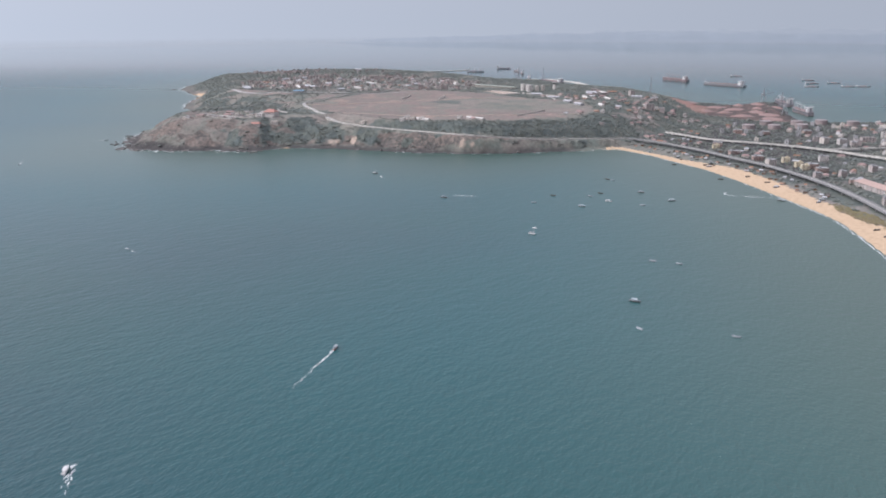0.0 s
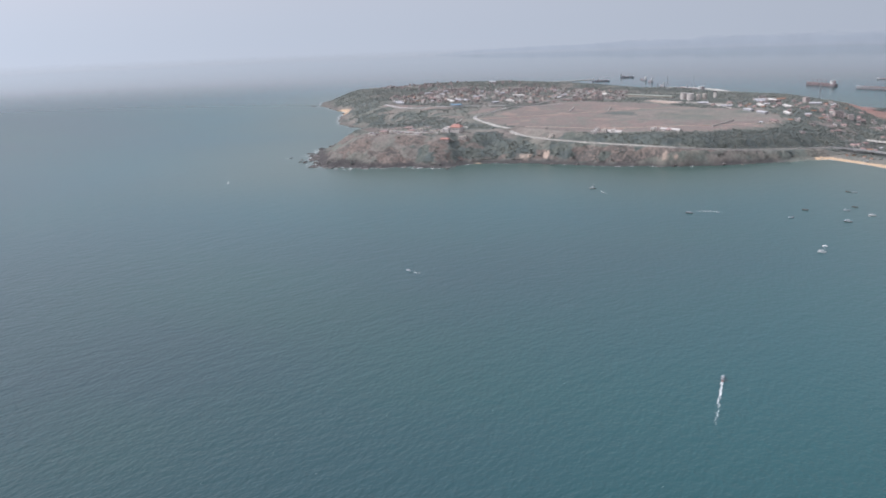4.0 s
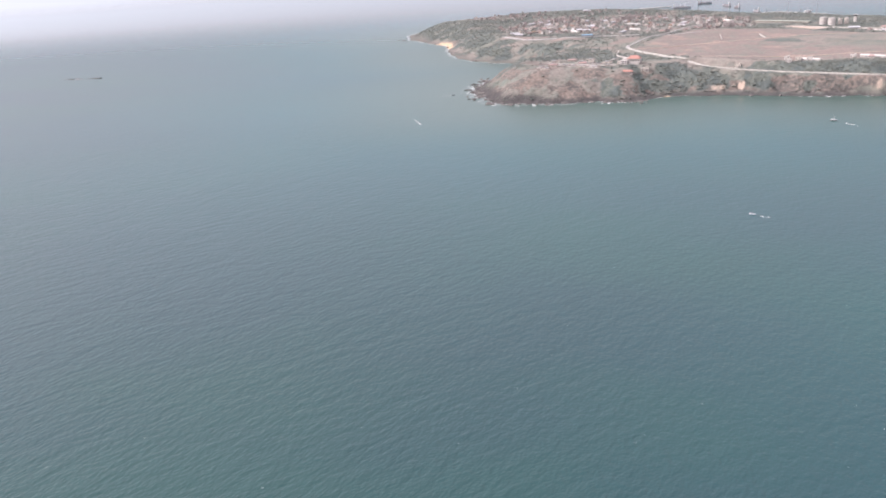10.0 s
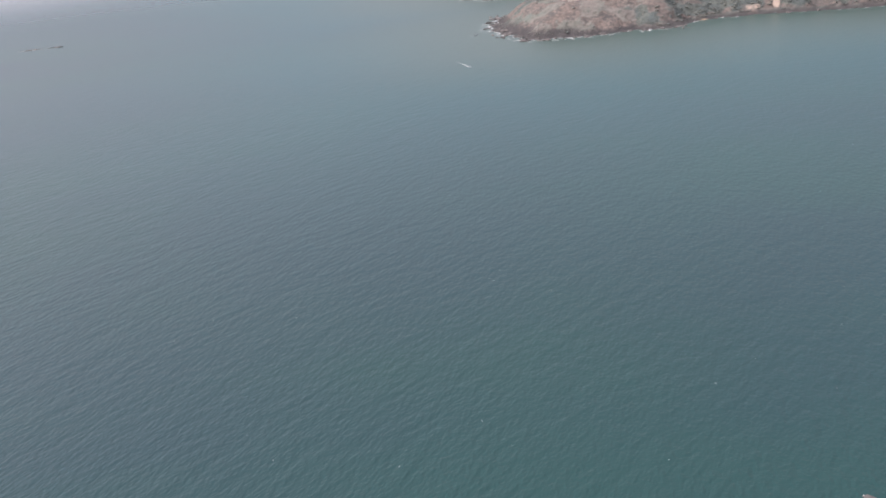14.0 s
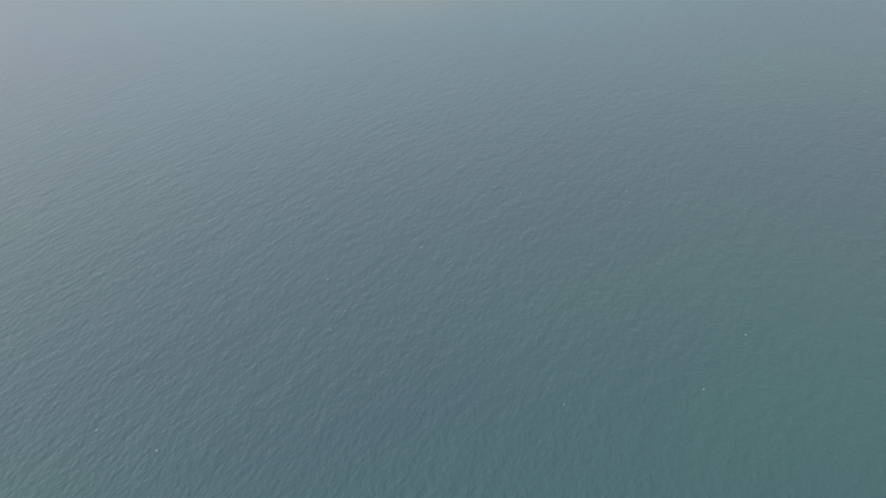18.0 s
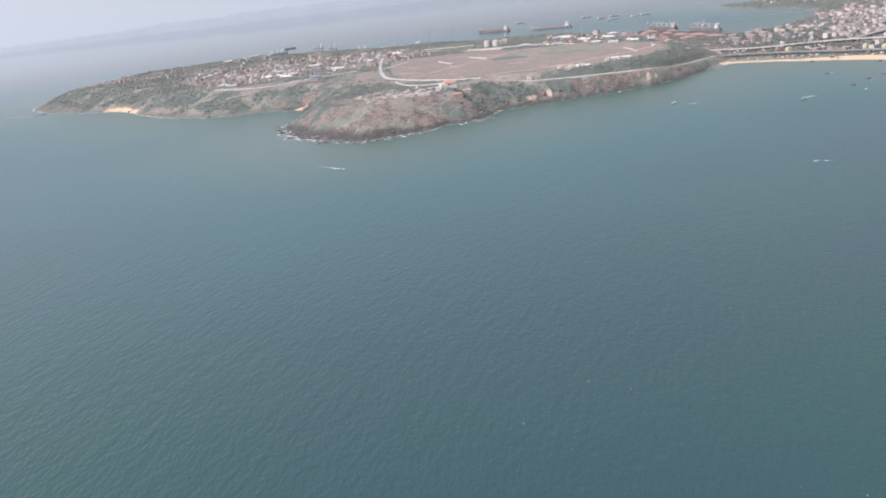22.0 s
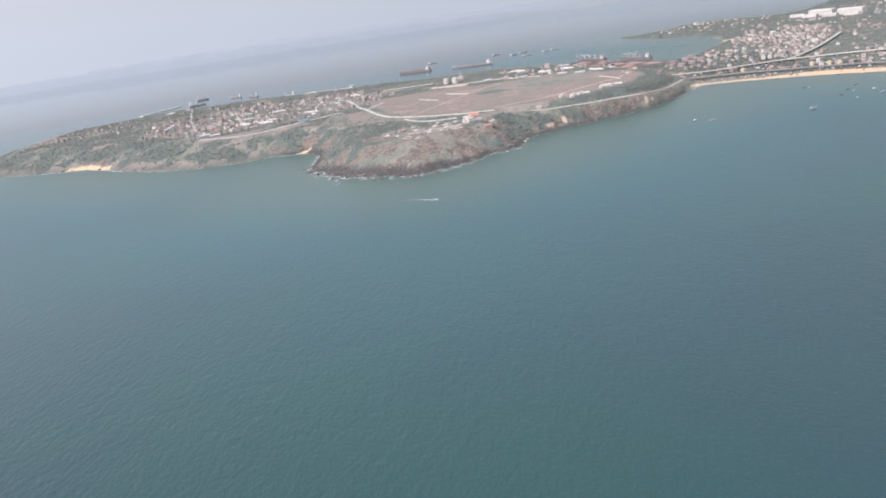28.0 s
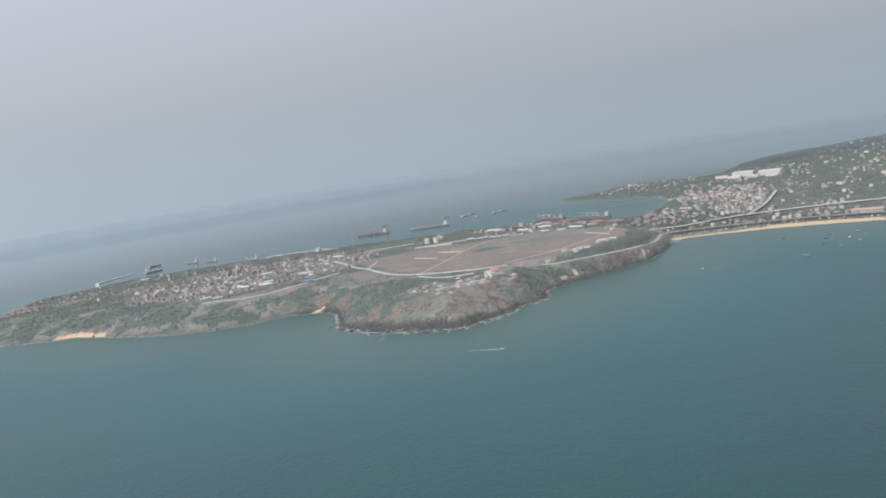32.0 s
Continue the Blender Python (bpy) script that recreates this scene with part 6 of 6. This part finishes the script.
caps = [(sr.gauss(500, 520), sr.uniform(-1500, -500), sr.uniform(0.25, 0.8), sr.uniform(0.15, 0.35), sr.uniform(0.3, 1.0)) for _ in range(200)]
foam("whitecaps", "small scattered white wave crests", [c for c in caps if not inside(np.array([c[0]]), np.array([c[1]]), ISLE)[0]], 25, "whitecaps")

# ---- the far shore, with its haze painted as glow ----
def haze_glow_material(name, tone, alpha, speckle=0.0):
    """Far haze painted as emission, as bright as the sky behind it times the tone; alpha: (height, cover) steps,
    heights in survey metres.
    """
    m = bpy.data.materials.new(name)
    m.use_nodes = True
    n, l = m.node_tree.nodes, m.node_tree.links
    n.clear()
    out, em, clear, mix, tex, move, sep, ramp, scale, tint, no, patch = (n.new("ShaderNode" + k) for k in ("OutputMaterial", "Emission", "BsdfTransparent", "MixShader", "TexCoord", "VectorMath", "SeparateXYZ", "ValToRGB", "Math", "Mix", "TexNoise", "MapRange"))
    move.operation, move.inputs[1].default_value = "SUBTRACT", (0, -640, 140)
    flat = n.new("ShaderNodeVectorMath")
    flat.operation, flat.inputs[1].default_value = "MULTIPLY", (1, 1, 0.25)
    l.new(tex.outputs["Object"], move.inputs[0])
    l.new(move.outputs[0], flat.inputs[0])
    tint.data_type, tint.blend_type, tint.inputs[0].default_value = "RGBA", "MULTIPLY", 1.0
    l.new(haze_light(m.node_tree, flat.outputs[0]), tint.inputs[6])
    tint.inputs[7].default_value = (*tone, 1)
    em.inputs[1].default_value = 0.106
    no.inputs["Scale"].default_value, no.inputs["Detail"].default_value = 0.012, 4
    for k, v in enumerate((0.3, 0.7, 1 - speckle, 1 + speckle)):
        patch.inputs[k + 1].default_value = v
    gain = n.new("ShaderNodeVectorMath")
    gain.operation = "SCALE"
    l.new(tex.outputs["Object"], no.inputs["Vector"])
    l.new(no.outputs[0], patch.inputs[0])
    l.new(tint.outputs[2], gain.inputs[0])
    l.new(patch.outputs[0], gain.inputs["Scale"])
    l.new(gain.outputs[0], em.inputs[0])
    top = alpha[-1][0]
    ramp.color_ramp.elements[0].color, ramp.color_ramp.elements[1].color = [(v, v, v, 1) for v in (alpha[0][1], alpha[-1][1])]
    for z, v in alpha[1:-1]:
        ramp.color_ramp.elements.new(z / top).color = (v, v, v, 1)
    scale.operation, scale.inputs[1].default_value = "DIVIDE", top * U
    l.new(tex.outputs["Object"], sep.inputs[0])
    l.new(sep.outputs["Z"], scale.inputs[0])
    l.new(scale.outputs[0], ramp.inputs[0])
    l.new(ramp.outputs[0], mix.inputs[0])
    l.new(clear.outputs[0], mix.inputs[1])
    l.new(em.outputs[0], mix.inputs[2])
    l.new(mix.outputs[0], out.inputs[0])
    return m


def far_ridge(far, stops, mat, label, seed):
    """A long low range of hills at one distance round the bay: stops of (bearing, height)."""
    s, pts = Shape(), []
    n = int((stops[-1][0] - stops[0][0]) / 0.12)
    for k in range(n + 1):
        a = stops[0][0] + (stops[-1][0] - stops[0][0]) * k / n
        h = float(np.interp(a, [p[0] for p in stops], [p[1] for p in stops]))
        h = max(2.0, h * (1 + 0.22 * noise.noise((a * 0.55, seed, 0)) + 0.16 * noise.noise((a * 2.1, seed, 4))))
        c, q = math.sin(radians(a)), math.cos(radians(a))
        pts += [(far * c, -1600 + far * q, -1), ((far + 20) * c, -1600 + (far + 20) * q, h), ((far + 90) * c, -1600 + (far + 90) * q, -1)]
    s.add(pts, [(k * 3 + a, k * 3 + 3 + a, k * 3 + 4 + a, k * 3 + 1 + a) for k in range(n) for a in range(2)])
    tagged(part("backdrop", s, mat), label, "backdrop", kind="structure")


# the haze on these hills is their own emission, not lit ground
far_ridge(10150, [(-31, 0), (-28, 45), (-22, 70), (-15, 95), (-8, 120), (-2, 100), (4, 95), (9, 80), (14, 60), (19, 0)], haze_glow_material("hazy_far_shore", (0.72, 0.76, 0.82), ((0, 0.15), (30, 0.45), (80, 0.35), (170, 0.05)), 0.12), "far-shore hills with pale blue-grey haze painted on as glow", 3.1)
far_ridge(10260, [(-26, 0), (-20, 80), (-12, 120), (-6, 140), (2, 130), (8, 140), (16, 130), (24, 140), (32, 110), (40, 0)], haze_glow_material("hazy_far_hills", (0.84, 0.87, 0.90), ((0, 0.0), (50, 0.25), (120, 0.22), (220, 0.0)), 0.04), "faint hills behind the far shore, painted as haze glow", 7.7)
# an added glowing sheet blends the sea's far edge into painted haze
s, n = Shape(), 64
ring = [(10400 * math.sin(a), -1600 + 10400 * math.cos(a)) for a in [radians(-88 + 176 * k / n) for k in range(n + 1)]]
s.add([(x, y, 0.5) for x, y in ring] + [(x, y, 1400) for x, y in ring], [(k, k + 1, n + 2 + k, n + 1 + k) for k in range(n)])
tagged(part("backdrop", s, haze_glow_material("haze_on_the_horizon", (1, 1, 1), ((0, 0.0), (35, 0.5), (80, 0.9), (140, 1.0), (520, 1.0), (1400, 0.0)))), "glowing sheet painted as pale haze on the horizon", "backdrop", kind="structure")

# a nearer added glowing sheet pales the hills and water behind it
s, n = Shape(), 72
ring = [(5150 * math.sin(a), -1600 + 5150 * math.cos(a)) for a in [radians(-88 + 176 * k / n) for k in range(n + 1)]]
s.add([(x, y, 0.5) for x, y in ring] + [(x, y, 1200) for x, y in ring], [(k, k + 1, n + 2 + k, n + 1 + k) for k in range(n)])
tagged(part("backdrop", s, haze_glow_material("haze_over_the_far_water", (0.91, 1.0, 1.04), ((0, 0.0), (60, 0.2), (140, 0.4), (260, 0.52), (420, 0.5), (1200, 0.0)))), "see-through glowing sheet painted as thin haze over the far water", "backdrop", kind="structure")

# ---- the aircraft's wing, where it hangs in the air beside the flight path ----
M_WINGWHITE = material("white_wing_paint", (0.67, 0.655, 0.595), 0.6, 0.05, 3, (0.59, 0.57, 0.51), spec=0.5)
# wing white brightened to put the fin's strong light into its paint
M_FINWHITE_LIT = material("lit_white_wing_paint", (0.86, 0.85, 0.83), 0.5, 0.03, 3, (0.80, 0.79, 0.76), spec=0.5)
M_WINGGREY = material("grey_wing_paint", (0.36, 0.37, 0.39), 0.4, 0.06, 2, spec=0.5)
M_WINGBLUE = material("deep_blue_paint", (0.045, 0.10, 0.55), 0.35, 0.05, 2, spec=0.5)
M_SEAM = material("dark_panel_gap", (0.05, 0.05, 0.055), 0.7, 0.1, 1)


def wing_edges(out):
    """Front and rear edge of the wing, so far out from the cabin: ahead, out, up."""
    d = 15 - out
    return Vector((7.0 + 0.51 * d, out, -4.70 + 0.262 * d)), Vector((5.5 + 0.29 * d, out, -4.90 + 0.155 * d + 0.0145 * d * d))


def foil(front, rear, up, thick):
    """A ring of points round a wing section."""
    ring = []
    for t, h in ((0, 0), (0.04, 0.35), (0.2, 0.62), (0.45, 0.6), (0.75, 0.32), (1, 0.02), (0.75, -0.16), (0.4, -0.36), (0.12, -0.36), (0.03, -0.2)):
        ring.append(front.lerp(rear, t) + up * (thick * h))
    return ring


def loft(rings):
    n, s = len(rings[0]), Shape()
    return s.add([p for r in rings for p in r], [(k * n + i, k * n + (i + 1) % n, (k + 1) * n + (i + 1) % n, (k + 1) * n + i) for k in range(len(rings) - 1) for i in range(n)] + [tuple(range(n - 1, -1, -1)), tuple((len(rings) - 1) * n + i for i in range(n))])


plane = base("aircraft_wing", "white airliner wing with a blue upturned tip in flight", "aircraft wing")
UPW = Vector((0.1, 0.22, 0.97))


def skin_share(out):
    """How much of the chord the fixed skin takes: the flap cove ends where the aileron begins."""
    return float(np.interp(out, (10.76, 10.84, 13.6, 14.2), (0.72, 0.83, 0.82, 0.92)))


def skin_ring(out):
    a, b = wing_edges(out)
    return foil(a, a.lerp(b, skin_share(out)), UPW, (a - b).length * 0.05)


part("wing_skin", loft([skin_ring(out) for out in (3.5, 5, 6.5, 8, 9.5, 10.76, 10.84, 12, 12.8, 13.6, 14.2)]), M_WINGWHITE, plane, smooth=True)
tip_rings = []
for a, b, up, th in ((tuple(wing_edges(14.2)[0]), tuple(wing_edges(14.2)[0].lerp(wing_edges(14.2)[1], 0.92)), UPW, 0.08), ((6.95, 14.52, -4.54), (5.64, 14.60, -4.81), (0.0, -0.25, 0.95), 0.08), ((6.66, 14.64, -4.46), (5.58, 14.86, -4.73), (0, -0.6, 0.8), 0.08), ((6.44, 14.72, -4.34), (5.56, 15.02, -4.54), (0, -0.95, 0.3), 0.08)):
    tip_rings.append(foil(Vector(a), Vector(b), Vector(up), th))
winglet = part("winglet", loft(tip_rings), M_FINWHITE_LIT, plane, smooth=True)
FIN = (Vector((6.44, 14.72, -4.34)), Vector((5.56, 15.02, -4.54)), Vector((4.80, 15.56, -2.68)), Vector((4.28, 15.7, -2.56)))
fin_rings, blue = [], []
for t in (0, 0.35, 0.7, 0.93, 1.0):
    f, b = FIN[0].lerp(FIN[2], t), FIN[1].lerp(FIN[3], t)
    if t == 1.0:
        f = f.lerp(b, 0.4)
    fin_rings.append(foil(f, b, Vector((0, -0.97, 0.24)), 0.10 * (1 - 0.6 * t)))
    blue.append(foil(f.lerp(b, 0.24 + 0.1 * t if t < 0.9 else 0.05), b + (b - f) * 0.01, Vector((0, -0.97, 0.24)), 0.13 * (1 - 0.55 * t)))
part("fin", loft(fin_rings), M_FINWHITE_LIT, winglet, "white leading edge strip", smooth=True)
part("blue_panel", loft(blue), M_WINGBLUE, winglet, "deep blue painted panel", smooth=True)
for t in (0.02, 0.27, 0.52, 0.76, 0.97):
    b = FIN[1].lerp(FIN[3], t)
    part("static_wick", Shape().beam(b + Vector((0.05, 0, 0)), b + Vector((-0.2, 0.02, 0.0)), 0.014), M_SEAM, winglet)


def seam(p, q, wide=0.016):
    """A dark gap between panels on the upper skin, from (out, share of the chord) to another."""
    pts = []
    for k in range(7):
        out, t = p[0] + (q[0] - p[0]) * k / 6, p[1] + (q[1] - p[1]) * k / 6
        a, b = wing_edges(out)
        h = np.interp(t / skin_share(out), (0, 0.04, 0.2, 0.45, 0.75, 1), (0, 0.35, 0.62, 0.6, 0.32, 0.02)) * (a - b).length * 0.05
        pts.append(a.lerp(b, t) + UPW * (h + 0.01))
    s = Shape()
    for u, v in zip(pts[:-1], pts[1:]):
        s.beam(u, v, wide)
    return part("panel_gap", s, M_SEAM, plane)


seam((3.5, 0.33), (13.84, 0.32), 0.014)
seam((11.14, 0.48), (13.84, 0.556), 0.02)
seam((11.14, 0.48), (10.86, 0.81), 0.018)
seam((13.84, 0.556), (13.70, 0.81), 0.018)
seam((10.87, 0.37), (10.52, 0.70), 0.012)
seam((9.3, 0.02), (9.4, 0.33), 0.01)
seam((12.3, 0.02), (12.4, 0.32), 0.01)
for out in (12.6, 13.1):
    seam((out + 0.03, 0.77), (out, 0.81), 0.02)


def flap_at(out, back):
    """A point of the lowered flap, so far out and so far behind its hinge line."""
    a, b = wing_edges(out)
    return a.lerp(b, 0.80) + Vector((-back, 0, -0.16 - 0.42 * back))


M_FLAP = material("warm_grey_flap_paint", (0.64, 0.58, 0.52), 0.6, 0.06, 2, (0.56, 0.50, 0.44))
FLAP_UP = Vector((-0.3, 0.2, 0.93))
flap = part("flap", loft([foil(flap_at(o, f), flap_at(o, r), FLAP_UP, 0.05) for o, f, r in ((3.5, -0.36, 0.42), (6.5, -0.36, 0.40), (8.5, -0.36, 0.38), (9.33, -0.35, 0.382), (9.75, -0.345, 0.315), (9.99, -0.34, 0.171), (10.9, -0.33, 0.10), (11.0, -0.1, 0.09))]), M_FLAP, plane, "lowered beige-white flap")
line = [flap_at(o, b) + FLAP_UP * 0.032 for o, b in ((3.5, -0.04), (8.9, -0.05), (10.03, -0.08), (9.99, 0.17))]
for u, v in zip(line[:-1], line[1:]):
    part("flap_seam", Shape().beam(u, v, 0.014), M_SEAM, flap)
# a dark plate fills the open gap and stands for its shade
cove = []
for out in (3.5, 6.5, 8, 9.5, 10.7):
    a, b = wing_edges(out)
    cove.append(foil(a.lerp(b, 0.66) + Vector((0, 0, -0.05)), flap_at(out, -0.33) + Vector((0, 0, -0.01)), UPW, 0.02))
part("flap_gap_shade", loft(cove), M_SEAM, plane, "dark plate painted as the shade in the gap ahead of the flap")
fair = []
for t, w, h in ((0, 0.36, 0.78), (0.25, 0.38, 0.80), (0.5, 0.35, 0.68), (0.75, 0.25, 0.44), (0.92, 0.16, 0.24), (1.0, 0.13, 0.19)):
    c = Vector((9.6 - 2.5 * t, 9.6, -3.92 - 0.66 * t ** 1.6))
    fair.append([c + Vector((0, math.cos(q) * w / 2, math.sin(q) * h / 2)) for q in [k * math.pi / 5 for k in range(10)]])
fairing = part("flap_fairing", loft(fair[:5]), M_WINGGREY, plane, "grey canoe-shaped flap track fairing", smooth=True)
part("fairing_tip", loft([fair[4], [p.lerp(q, 0.6) for p, q in zip(fair[4], fair[5])], fair[5]]), M_WINGBLUE, fairing, "blue tip")
# the axes of the aircraft: ahead, out to the starboard side, up
PLANE_EYE, AHEAD = Vector((287.23, -650.12, 129.92)), radians(-110.7)
fx, fy = Vector((math.sin(AHEAD), math.cos(AHEAD), 0)), Vector((math.sin(AHEAD + math.pi / 2), math.cos(AHEAD + math.pi / 2), 0))
plane.matrix_basis = Matrix(((fx.x, fy.x, 0, PLANE_EYE.x), (fx.y, fy.y, 0, PLANE_EYE.y), (0, 0, 1, PLANE_EYE.z), (0, 0, 0, 1)))
